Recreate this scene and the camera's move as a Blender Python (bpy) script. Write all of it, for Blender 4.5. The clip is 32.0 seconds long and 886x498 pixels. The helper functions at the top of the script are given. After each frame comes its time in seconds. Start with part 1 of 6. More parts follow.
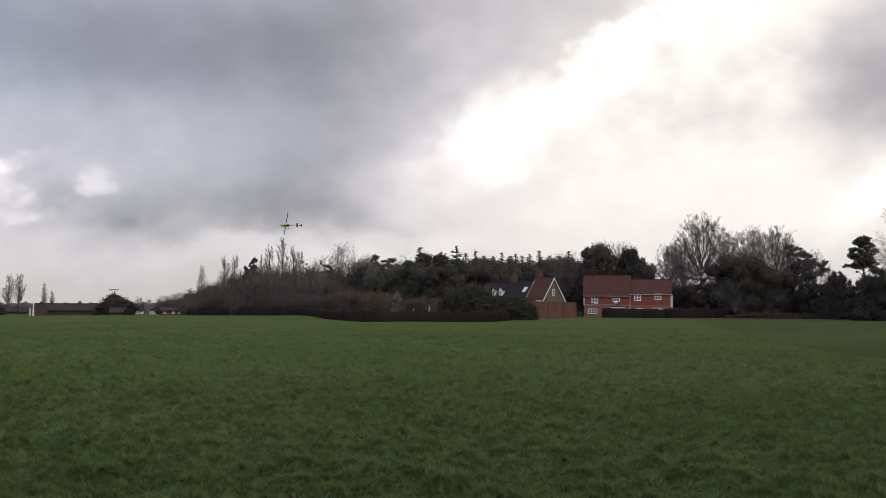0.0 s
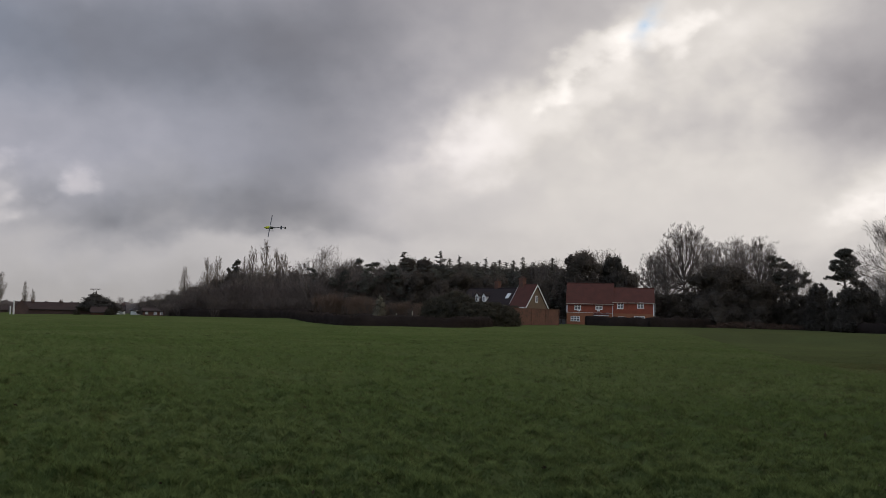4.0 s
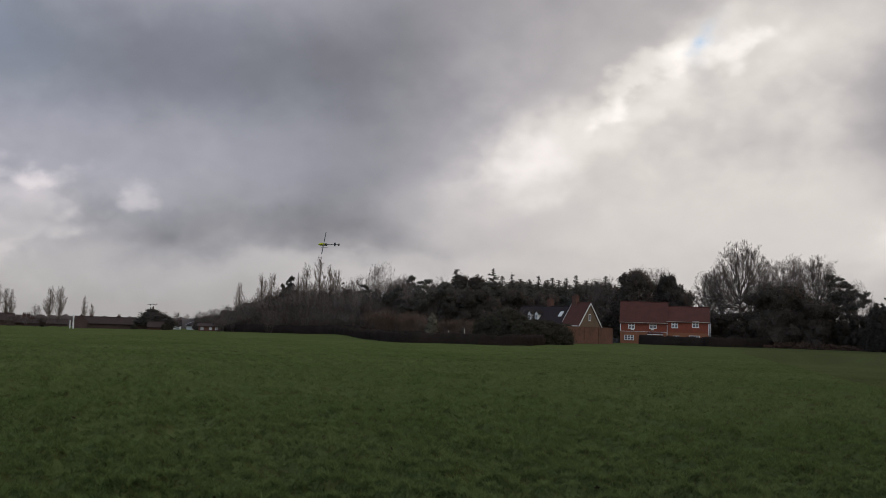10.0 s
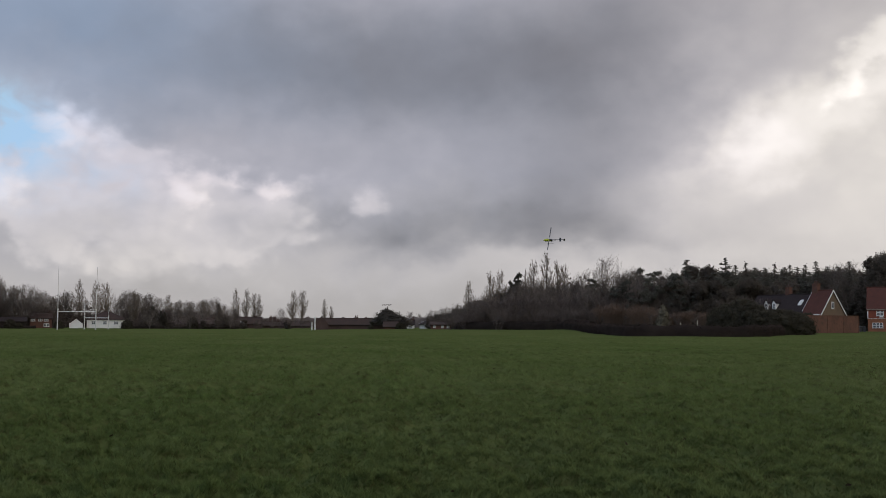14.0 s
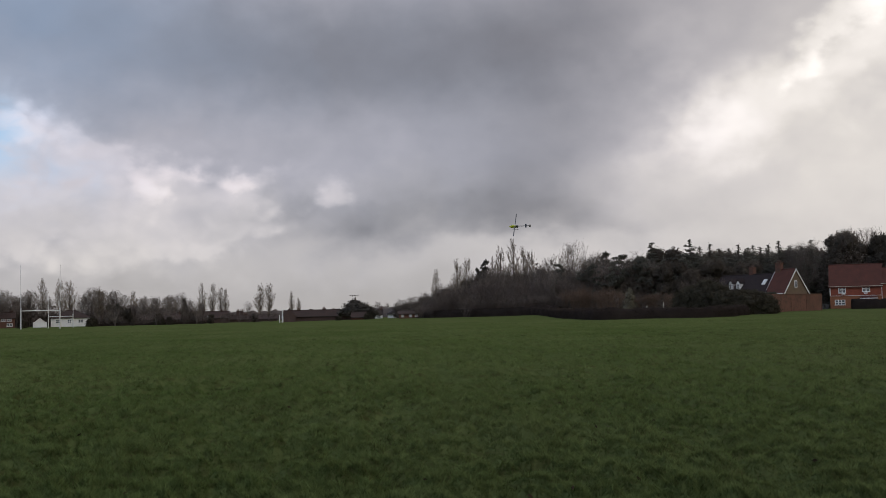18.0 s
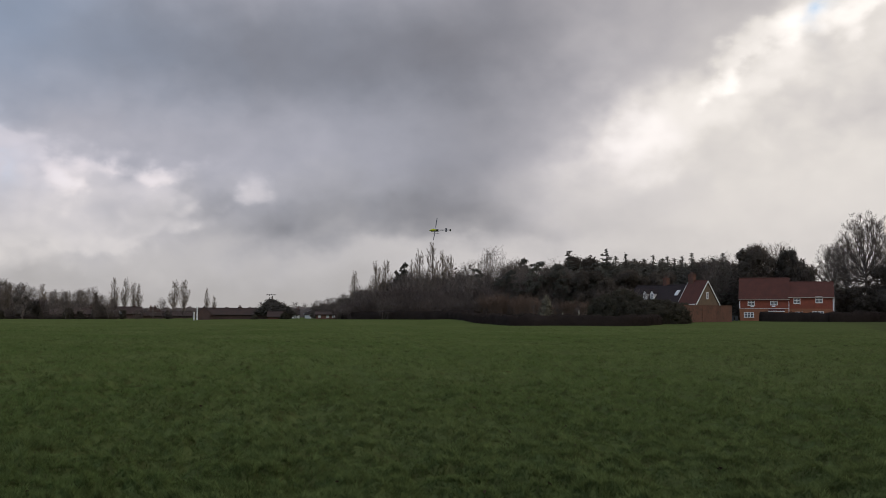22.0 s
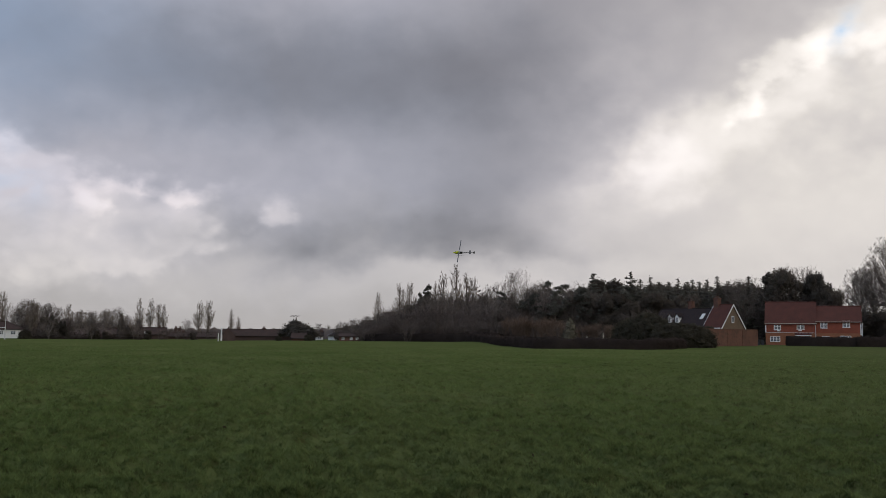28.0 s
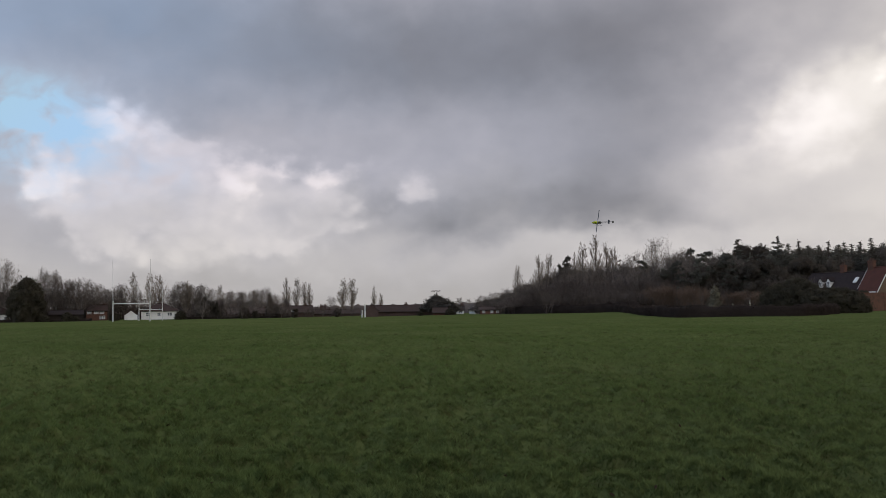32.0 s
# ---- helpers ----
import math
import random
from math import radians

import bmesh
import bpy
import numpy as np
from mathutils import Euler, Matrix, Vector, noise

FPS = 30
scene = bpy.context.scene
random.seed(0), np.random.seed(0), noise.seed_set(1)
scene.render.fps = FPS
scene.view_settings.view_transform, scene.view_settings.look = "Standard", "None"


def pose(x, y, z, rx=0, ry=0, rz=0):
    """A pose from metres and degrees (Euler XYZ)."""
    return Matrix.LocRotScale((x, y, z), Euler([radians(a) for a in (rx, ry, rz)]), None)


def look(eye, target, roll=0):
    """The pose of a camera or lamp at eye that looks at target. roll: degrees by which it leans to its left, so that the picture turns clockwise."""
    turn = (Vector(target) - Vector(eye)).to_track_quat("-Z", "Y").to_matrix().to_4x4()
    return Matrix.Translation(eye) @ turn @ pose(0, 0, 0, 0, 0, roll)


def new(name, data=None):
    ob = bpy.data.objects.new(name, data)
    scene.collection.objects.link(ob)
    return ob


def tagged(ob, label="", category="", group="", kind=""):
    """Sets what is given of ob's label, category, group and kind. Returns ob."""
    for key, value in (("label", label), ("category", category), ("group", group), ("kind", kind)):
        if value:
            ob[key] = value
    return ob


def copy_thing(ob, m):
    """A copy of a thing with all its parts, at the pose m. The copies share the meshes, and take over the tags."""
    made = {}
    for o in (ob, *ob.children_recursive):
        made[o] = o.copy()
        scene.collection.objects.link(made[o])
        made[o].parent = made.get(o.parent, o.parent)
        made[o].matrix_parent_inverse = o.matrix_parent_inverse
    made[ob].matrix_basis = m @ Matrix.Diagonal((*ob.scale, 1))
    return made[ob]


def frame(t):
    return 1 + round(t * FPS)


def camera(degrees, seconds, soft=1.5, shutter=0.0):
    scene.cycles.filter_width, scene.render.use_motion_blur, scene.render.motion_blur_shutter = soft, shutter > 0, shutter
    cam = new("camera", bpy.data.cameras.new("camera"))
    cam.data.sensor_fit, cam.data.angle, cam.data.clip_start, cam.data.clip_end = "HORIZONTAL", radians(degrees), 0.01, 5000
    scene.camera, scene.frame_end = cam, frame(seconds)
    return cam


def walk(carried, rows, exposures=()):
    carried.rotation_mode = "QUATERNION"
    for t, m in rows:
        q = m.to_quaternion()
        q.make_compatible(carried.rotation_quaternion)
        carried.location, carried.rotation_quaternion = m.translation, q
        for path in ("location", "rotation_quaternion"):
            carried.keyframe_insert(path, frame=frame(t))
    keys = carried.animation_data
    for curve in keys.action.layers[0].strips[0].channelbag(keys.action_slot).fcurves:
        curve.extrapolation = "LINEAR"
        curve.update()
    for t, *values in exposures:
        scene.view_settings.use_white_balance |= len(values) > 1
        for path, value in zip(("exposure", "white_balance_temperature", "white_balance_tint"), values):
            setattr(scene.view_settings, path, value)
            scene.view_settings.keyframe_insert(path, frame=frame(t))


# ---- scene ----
# ================= camera =================
EYE = 1.8
cam = camera(46.0, 32.0, 0.65)
# seconds, yaw (to the left), pitch (up), roll
WALK = [
    (0.0, -14.45, 3.20, 0.44),
    (0.5, -14.61, 4.59, 0.90),
    (1.0, -13.22, 6.53, 1.30),
    (1.5, -12.58, 7.38, 0.68),
    (2.0, -12.17, 5.64, 0.21),
    (2.5, -12.45, 4.53, -0.01),
    (3.0, -13.31, 3.72, 0.24),
    (3.5, -14.26, 3.48, 0.88),
    (5.5, -17.97, 3.26, 1.57),
    (6.0, -17.83, 2.03, 1.24),
    (6.5, -17.06, 1.11, 1.82),
    (7.0, -15.87, 0.40, 3.10),
    (7.5, -15.51, 2.74, 3.39),
    (8.0, -15.43, 5.06, 3.12),
    (8.5, -15.05, 5.87, 2.73),
    (9.0, -14.39, 6.08, 2.55),
    (9.5, -13.51, 5.10, 2.28),
    (10.0, -12.40, 4.37, 1.85),
    (10.5, -11.06, 3.86, 1.52),
    (11.0, -9.35, 3.99, 1.10),
    (11.5, -7.40, 6.22, -0.02),
    (12.0, -5.89, 7.73, -0.43),
    (12.5, -3.48, 8.12, 0.75),
    (13.0, -1.27, 5.83, 0.96),
    (13.5, -0.60, 4.92, 0.21),
    (14.0, -0.03, 3.88, 0.37),
    (14.5, -0.09, 2.89, 0.97),
    (15.0, -0.99, 2.63, 1.59),
    (15.5, -1.57, 2.48, 1.93),
    (17.5, -2.92, 3.21, -0.22),
    (18.0, -1.88, 3.24, -1.21),
    (18.5, -0.81, 2.75, -1.22),
    (19.0, -0.02, 2.38, -0.70),
    (19.5, 0.18, 2.64, -0.28),
    (20.0, -1.01, 3.67, 0.06),
    (20.5, -3.01, 4.49, 0.78),
    (21.0, -4.63, 4.08, 1.36),
    (21.5, -5.95, 3.72, 0.75),
    (22.0, -6.29, 3.36, 0.34),
    (22.5, -5.62, 3.14, -0.03),
    (23.0, -4.60, 3.11, -0.55),
    (23.5, -2.89, 3.03, -1.00),
    (24.0, -1.03, 2.89, -1.34),
    (24.5, 0.55, 2.82, -1.38),
    (26.5, -0.62, 3.95, 0.75),
    (27.0, -2.20, 4.43, 1.07),
    (27.5, -3.66, 4.61, 0.97),
    (28.0, -4.97, 4.57, 0.67),
    (28.5, -5.48, 4.59, 0.20),
    (29.0, -5.18, 4.82, -0.08),
    (29.5, -4.47, 4.55, -0.37),
    (30.0, -3.44, 3.99, -0.57),
    (30.5, -1.75, 3.92, -0.71),
    (31.0, -0.16, 4.20, -0.67),
    (31.5, 1.39, 3.68, -0.52),
    (32.0, 2.61, 3.09, -0.75),
]
walk(cam, [(t, pose(0, 0, EYE, 90, 0, yaw) @ pose(0, 0, 0, p, 0, 0) @ pose(0, 0, 0, 0, 0, r)) for t, yaw, p, r in WALK],
     [(0.0, 0.45), (0.6, 0.35), (1.4, 0.0), (3.0, -0.05), (6.0, -0.17), (7.0, -0.04), (8.0, -0.06), (9.0, -0.12), (11.0, -0.08), (13.0, 0.0), (32.0, 0.02)])

# ================= light =================
SUN_AZ, SUN_EL = 18.0, 13.0      # degrees to the right of +y, above the horizon


def polar(az, d, z=0.0):
    a = radians(az)
    return Vector((d * math.sin(a), d * math.cos(a), z))


world = bpy.data.worlds.new("overcast_sky")
scene.world = world
world.use_nodes = True
wt = world.node_tree
wt.nodes.clear()


def wmath(op, a, b=None, c=None, clamp=False):
    n = wt.nodes.new("ShaderNodeMath")
    n.operation, n.use_clamp = op, clamp
    for i, v in enumerate((a, b, c)):
        if v is None:
            continue
        if isinstance(v, (int, float)):
            n.inputs[i].default_value = v
        else:
            wt.links.new(v, n.inputs[i])
    return n.outputs[0]


def wmix(fac, a, b, blend="MIX"):
    n = wt.nodes.new("ShaderNodeMix")
    n.data_type, n.blend_type = "RGBA", blend
    for key, v in ((0, fac), (6, a), (7, b)):
        if isinstance(v, (int, float)):
            n.inputs[key].default_value = v
        elif isinstance(v, tuple):
            n.inputs[key].default_value = (*v, 1)
        else:
            wt.links.new(v, n.inputs[key])
    return n.outputs[2]


def wnoise(vec, scale, detail, rough, dist=0.0):
    n = wt.nodes.new("ShaderNodeTexNoise")
    n.inputs["Scale"].default_value = scale
    n.inputs["Detail"].default_value = detail
    n.inputs["Roughness"].default_value = rough
    n.inputs["Distortion"].default_value = dist
    wt.links.new(vec, n.inputs["Vector"])
    return n


coord = wt.nodes.new("ShaderNodeTexCoord").outputs["Generated"]
sep = wt.nodes.new("ShaderNodeSeparateXYZ")
wt.links.new(coord, sep.inputs[0])
AZ0 = wmath("MULTIPLY", wmath("ARCTAN2", sep.outputs[0], sep.outputs[1]), 57.2958)
EL0 = wmath("MULTIPLY", wmath("ARCSINE", sep.outputs[2]), 57.2958)
# flatter cloud cells towards the horizon
stretch = wt.nodes.new("ShaderNodeMapping")
stretch.inputs["Scale"].default_value = (1.0, 1.0, 1.35)
wt.links.new(coord, stretch.inputs["Vector"])
CV = stretch.outputs[0]


def warped(base, noise_out, amount):
    return wmath("ADD", base, wmath("MULTIPLY", wmath("SUBTRACT", noise_out, 0.5), amount))


big = wnoise(CV, 8.0, 4.0, 0.5)
bs = wt.nodes.new("ShaderNodeSeparateColor")
wt.links.new(big.outputs["Color"], bs.inputs[0])
mid = wnoise(CV, 24.0, 4.0, 0.5)
ms = wt.nodes.new("ShaderNodeSeparateColor")
wt.links.new(mid.outputs["Color"], ms.inputs[0])
AZ = warped(warped(AZ0, bs.outputs[0], 9.0), ms.outputs[0], 2.4)
EL = warped(warped(EL0, bs.outputs[1], 6.0), ms.outputs[1], 1.9)


def blob(a0, e0, sa, se, turn, az=None, el=None):
    """A soft oval patch of cloud at azimuth a0 and height e0, in degrees."""
    da, de = wmath("SUBTRACT", az or AZ, a0), wmath("SUBTRACT", el or EL, e0)
    c, s = math.cos(radians(turn)), math.sin(radians(turn))
    u = wmath("MULTIPLY", wmath("MULTIPLY_ADD", da, c, wmath("MULTIPLY", de, s)), 1 / sa)
    v = wmath("MULTIPLY", wmath("MULTIPLY_ADD", de, c, wmath("MULTIPLY", da, -s)), 1 / se)
    q = wmath("MULTIPLY_ADD", u, u, wmath("MULTIPLY", v, v))
    return wmath("POWER", 2.71828, wmath("MULTIPLY", q, -1.0))


# azimuth, height, half width, half height, turn, brightness
CLOUDS = [
    (8, 4.9, 6, 1.3, 0, -0.08),
    (8.5, 8.0, 5.0, 3.2, 30, -0.07),
    (18, 4.2, 7, 2.0, 0, 0.08),
    (2.5, 4.6, 4.0, 1.5, 0, -0.07),
    (-4, 13.6, 15, 3.3, -4, -0.15),
    (-2, 16.2, 8, 2.6, 0, -0.07),
    (9.5, 15.0, 8, 4.2, 30, -0.13),
    (20.5, 15.8, 5, 2.4, 35, 0.06),
    (-22, 15.5, 8, 3.5, -10, -0.04),
    (16.8, 9.0, 2.9, 1.8, 35, 0.34),
    (23.5, 13.0, 6.5, 1.5, 38, 0.30),
    (31, 16, 6, 3, 20, 0.30),
    (28, 7, 13, 6, 0, 0.29),
    (39, 10.8, 5.5, 2.6, 10, -0.20),
    (38.5, 6.2, 5.0, 1.3, 18, 0.30),
    (-18.5, 7.0, 7.5, 3.0, -5, 0.07),
    (-2.6, 4.4, 2.8, 1.2, 0, -0.07),
    (-12, 2.4, 16, 1.4, 0, 0.06),
    (5, 6.4, 4, 2.2, 0, -0.08),
    (6, 2.8, 9, 0.8, 0, 0.05),
]
lum = wmath("ADD", 0.42, 0.0)
for *place, gain in CLOUDS:
    lum = wmath("MULTIPLY_ADD", blob(*place), gain, lum)
# heaped cloud low down, smooth layers higher up
fine = wnoise(CV, 15.0, 3.5, 0.45, 0.25)
puffs = wnoise(CV, 34.0, 3.5, 0.48, 0.4)
heaped = wmath("ADD", wmath("MULTIPLY", blob(-14, 6.0, 15, 4.5, 0), 0.16), wmath("MULTIPLY", blob(29, 13, 9, 5.5, 20), 0.26))
heaped = wmath("ADD", heaped, 0.05)
detail = wmath("ADD", wmath("SUBTRACT", fine.outputs[0], 0.5), wmath("MULTIPLY", wmath("SUBTRACT", puffs.outputs[0], 0.5), 0.45))
lum = wmath("MULTIPLY_ADD", detail, heaped, lum)
def ramped(value, lo, hi):
    n = wt.nodes.new("ShaderNodeMapRange")
    n.interpolation_type = "SMOOTHSTEP"
    n.inputs[1].default_value, n.inputs[2].default_value = lo, hi
    wt.links.new(value, n.inputs[0])
    return n.outputs[0]


# the deck's lower edge
under = wmath("MULTIPLY", ramped(warped(EL0, ms.outputs[1], 1.6), 4.5, 3.6), blob(9.5, 3.6, 8, 2.2, 0, az=AZ0, el=EL0))
lum = wmath("MULTIPLY_ADD", under, 0.09, lum)
# pale heaps with firm edges, and the sunlit heads on them
az_s, el_s = warped(warped(AZ0, ms.outputs[1], 3.4), bs.outputs[2], 5.0), warped(warped(EL0, ms.outputs[2], 2.6), bs.outputs[0], 3.0)


def billows(scale):
    """Round swellings, which give the heaps their scalloped rims."""
    n = wt.nodes.new("ShaderNodeTexVoronoi")
    n.feature = "SMOOTH_F1"
    n.inputs["Scale"].default_value = scale
    n.inputs["Smoothness"].default_value = 0.35
    soft = wt.nodes.new("ShaderNodeVectorMath")
    soft.operation = "MULTIPLY_ADD"
    wt.links.new(mid.outputs["Color"], soft.inputs[0])
    soft.inputs[1].default_value = (0.035, 0.035, 0.035)
    wt.links.new(CV, soft.inputs[2])
    wt.links.new(soft.outputs[0], n.inputs["Vector"])
    return wmath("SUBTRACT", 0.52, n.outputs["Distance"])


domes = wmath("ADD", billows(22.0), wmath("MULTIPLY", billows(52.0), 0.6))


def heaped_up(rows, az, el, lo, hi, coarse, crisp):
    total = wmath("ADD", 0.0, 0.0)
    for place in rows:
        total = wmath("ADD", total, blob(*place, az=az, el=el))
    ragged = wmath("ADD", wmath("MULTIPLY", wmath("SUBTRACT", fine.outputs[0], 0.5), coarse), wmath("MULTIPLY", wmath("SUBTRACT", puffs.outputs[0], 0.5), crisp))
    ragged = wmath("MULTIPLY_ADD", domes, 0.55, ragged)
    total = wmath("MULTIPLY_ADD", ragged, wmath("MULTIPLY", total, 2.0, clamp=True), total)
    return ramped(total, lo, hi)


MASSES = [
    (-19.8, 6.9, 4.8, 4.3, -10),
    (-12.5, 5.4, 6.2, 2.9, -6),
]
HEADS = [
    (-3.9, 6.5, 1.0, 1.0, 40),
    (-10.4, 7.5, 3.8, 0.55, 3),
    (-14.5, 6.2, 1.0, 1.6, 12),
    (-19.0, 9.9, 2.6, 1.1, 10),
    (-23.2, 7.0, 2.2, 1.2, 10),
]
SHADES = [
    (-10.8, 5.0, 2.6, 1.2, 0),
    (-2.6, 5.0, 2.4, 1.3, 18),
    (-5.9, 5.6, 1.2, 1.0, 30),
    (-17.6, 5.4, 1.8, 1.2, 20),
]
BREAKS = [
    (21.0, 12.6, 2.0, 0.9, 48),
    (24.0, 14.4, 2.4, 1.0, 32),
    (28.0, 15.4, 2.4, 1.2, 20),
    (38.5, 6.2, 3.8, 0.8, 20),
]
heap = heaped_up(MASSES, az_s, el_s, 0.28, 0.72, 0.5, 0.4)
lum = wmath("MULTIPLY_ADD", heap, 0.125, lum)
lum = wmath("MULTIPLY_ADD", wmath("MULTIPLY", domes, wmath("ADD", heap, blob(27, 12, 10, 5, 20))), 0.10, lum)
lum = wmath("MULTIPLY_ADD", heaped_up(SHADES, az_s, el_s, 0.25, 1.0, 0.8, 0.5), -0.065, lum)
lum = wmath("MULTIPLY_ADD", heaped_up(HEADS, az_s, el_s, 0.15, 1.1, 0.7, 0.6), 0.15, lum)
lum = wmath("MULTIPLY_ADD", heaped_up(BREAKS, az_s, el_s, 0.20, 1.2, 0.9, 0.8), 0.22, lum)
lum = wmath("MAXIMUM", lum, 0.17)
# unseen rear half of the sky, brightened to lift fronts of trees and houses
lum = wmath("MULTIPLY_ADD", wmath("MULTIPLY", sep.outputs[1], -1.0, clamp=True), 0.42, lum)
bright = wmath("MULTIPLY_ADD", lum, 2.2, -0.55, clamp=True)
rightward = wmath("MULTIPLY_ADD", AZ, 0.050, -0.05, clamp=True)
low = wmath("MULTIPLY_ADD", EL, -0.13, 1.1, clamp=True)
cool = wmix(bright, (0.942, 0.985, 1.165), wmix(low, (1.065, 0.99, 1.06), (1.055, 1.0, 0.97)))
clear = wmath("MULTIPLY", wmath("MULTIPLY_ADD", AZ, -0.07, -0.30, clamp=True), wmath("MULTIPLY_ADD", EL, 0.20, -1.9, clamp=True), clamp=True)
cool = wmix(clear, cool, (0.80, 0.985, 1.33))
warm = wmix(bright, (1.045, 0.99, 1.055), (1.06, 0.997, 0.945))
tint = wmix(wmath("MULTIPLY_ADD", EL, -0.10, 0.80, clamp=True), wmix(rightward, cool, warm), (1.06, 0.998, 0.955))
shade = wt.nodes.new("ShaderNodeCombineColor")
for i in range(3):
    wt.links.new(lum, shade.inputs[i])
cloud = wmix(1.0, tint, shade.outputs[0], "MULTIPLY")
sky = wt.nodes.new("ShaderNodeTexSky")
sky.sky_type, sky.sun_disc = "NISHITA", False
sky.sun_elevation, sky.sun_rotation = radians(SUN_EL), radians(SUN_AZ)
blue = wmix(1.0, wmix(1.0, sky.outputs[0], (0.10, 0.12, 0.14), "MULTIPLY"), (0.40, 0.60, 0.84), "DARKEN")
gap = wmath("ADD", wmath("MULTIPLY", blob(-25.0, 9.6, 5.0, 1.9, -8), 1.5), wmath("MULTIPLY", blob(27.3, 15.6, 0.7, 1.3, -20), 0.75))
gap = wmath("MULTIPLY", gap, wmath("MULTIPLY_ADD", puffs.outputs[0], 3.0, -0.75, clamp=True), clamp=True)
bg = wt.nodes.new("ShaderNodeBackground")
wt.links.new(wmix(gap, cloud, blue), bg.inputs[0])
bg.inputs[1].default_value = 1.0
wo = wt.nodes.new("ShaderNodeOutputWorld")
wt.links.new(bg.outputs[0], wo.inputs[0])

sun = new("sun", bpy.data.lights.new("sun", "SUN"))
sun.data.energy, sun.data.angle, sun.data.color = 0.9, radians(14), (1.0, 0.95, 0.88)
sun.matrix_world = look((0, 0, 60), Vector((0, 0, 60)) - polar(SUN_AZ, math.cos(radians(SUN_EL)), math.sin(radians(SUN_EL))))

# ================= materials =================


def material(name, base, rough=0.8, metal=0.0, vary=None, scale=1.0, detail=5.0, second=None, bump=0.0, bump_scale=None,
             per_piece=0.0, per_thing=0.0, spec=0.3, thin=0.0, bank_tint=None):
    """base: colour; vary: a second colour mixed in by noise of that scale; second: (colour, scale, low, high) stains."""
    m = bpy.data.materials.new(name)
    m.use_nodes = True
    nt = m.node_tree
    p = nt.nodes["Principled BSDF"]
    p.inputs["Roughness"].default_value, p.inputs["Metallic"].default_value = rough, metal
    p.inputs["Specular IOR Level"].default_value = spec
    tc = nt.nodes.new("ShaderNodeTexCoord").outputs["Object"]

    def noise_at(s, d=detail, bend=0.0):
        n = nt.nodes.new("ShaderNodeTexNoise")
        n.inputs["Scale"].default_value, n.inputs["Detail"].default_value = s, d
        n.inputs["Roughness"].default_value, n.inputs["Distortion"].default_value = 0.6, bend
        nt.links.new(tc, n.inputs["Vector"])
        return n.outputs[0]

    def ramp(v, lo, hi):
        n = nt.nodes.new("ShaderNodeMapRange")
        n.inputs[1].default_value, n.inputs[2].default_value = lo, hi
        nt.links.new(v, n.inputs[0])
        return n.outputs[0]

    def mixed(f, a, b, blend="MIX"):
        n = nt.nodes.new("ShaderNodeMix")
        n.data_type, n.blend_type = "RGBA", blend
        for key, v in ((0, f), (6, a), (7, b)):
            if isinstance(v, (int, float)):
                n.inputs[key].default_value = v
            elif isinstance(v, tuple):
                n.inputs[key].default_value = (*v, 1)
            else:
                nt.links.new(v, n.inputs[key])
        return n.outputs[2]

    col = base
    if vary:
        col = mixed(ramp(noise_at(scale), 0.35, 0.65), base, vary)
    if second:
        *c2, s2, lo, hi = second
        col = mixed(ramp(noise_at(s2, 4.0, 0.3), lo, hi), col, tuple(c2))
    if bank_tint:
        # browner turf towards the straight bank, darker beyond it
        xyz = nt.nodes.new("ShaderNodeSeparateXYZ")
        nt.links.new(tc, xyz.inputs[0])

        def calc(op, a, b):
            n = nt.nodes.new("ShaderNodeMath")
            n.operation = op
            for i, v in enumerate((a, b)):
                if isinstance(v, (int, float)):
                    n.inputs[i].default_value = v
                else:
                    nt.links.new(v, n.inputs[i])
            return n.outputs[0]
        lip = calc("SUBTRACT", xyz.outputs[0], calc("MULTIPLY", xyz.outputs[1], 0.467))
        near = calc("ADD", lip, calc("MULTIPLY", noise_at(0.07, 4.0), 26.0))
        col = mixed(calc("MULTIPLY", ramp(near, -6.0, 36.0), 0.55), col, bank_tint)
        col = mixed(calc("MULTIPLY", ramp(lip, 8.5, 12.0), calc("MULTIPLY", 0.75, ramp(noise_at(0.06, 5.0), 0.34, 0.62))), col, tuple(0.80 * v for v in bank_tint))
    for amount, node, out in ((per_piece, "ShaderNodeNewGeometry", "Random Per Island"), (per_thing, "ShaderNodeObjectInfo", "Random")):
        if amount:
            r = nt.nodes.new(node).outputs[out]
            mr = nt.nodes.new("ShaderNodeMapRange")
            mr.inputs[3].default_value, mr.inputs[4].default_value = 1 - amount, 1 + amount
            nt.links.new(r, mr.inputs[0])
            g = nt.nodes.new("ShaderNodeCombineColor")
            for i in range(3):
                nt.links.new(mr.outputs[0], g.inputs[i])
            col = mixed(1.0, col, g.outputs[0], "MULTIPLY")
    if isinstance(col, tuple):
        p.inputs["Base Color"].default_value = (*col, 1)
    else:
        nt.links.new(col, p.inputs["Base Color"])
    if bump:
        b = nt.nodes.new("ShaderNodeBump")
        b.inputs["Strength"].default_value, b.inputs["Distance"].default_value = 1.0, bump
        nt.links.new(noise_at(bump_scale or scale * 3), b.inputs["Height"])
        nt.links.new(b.outputs[0], p.inputs["Normal"])
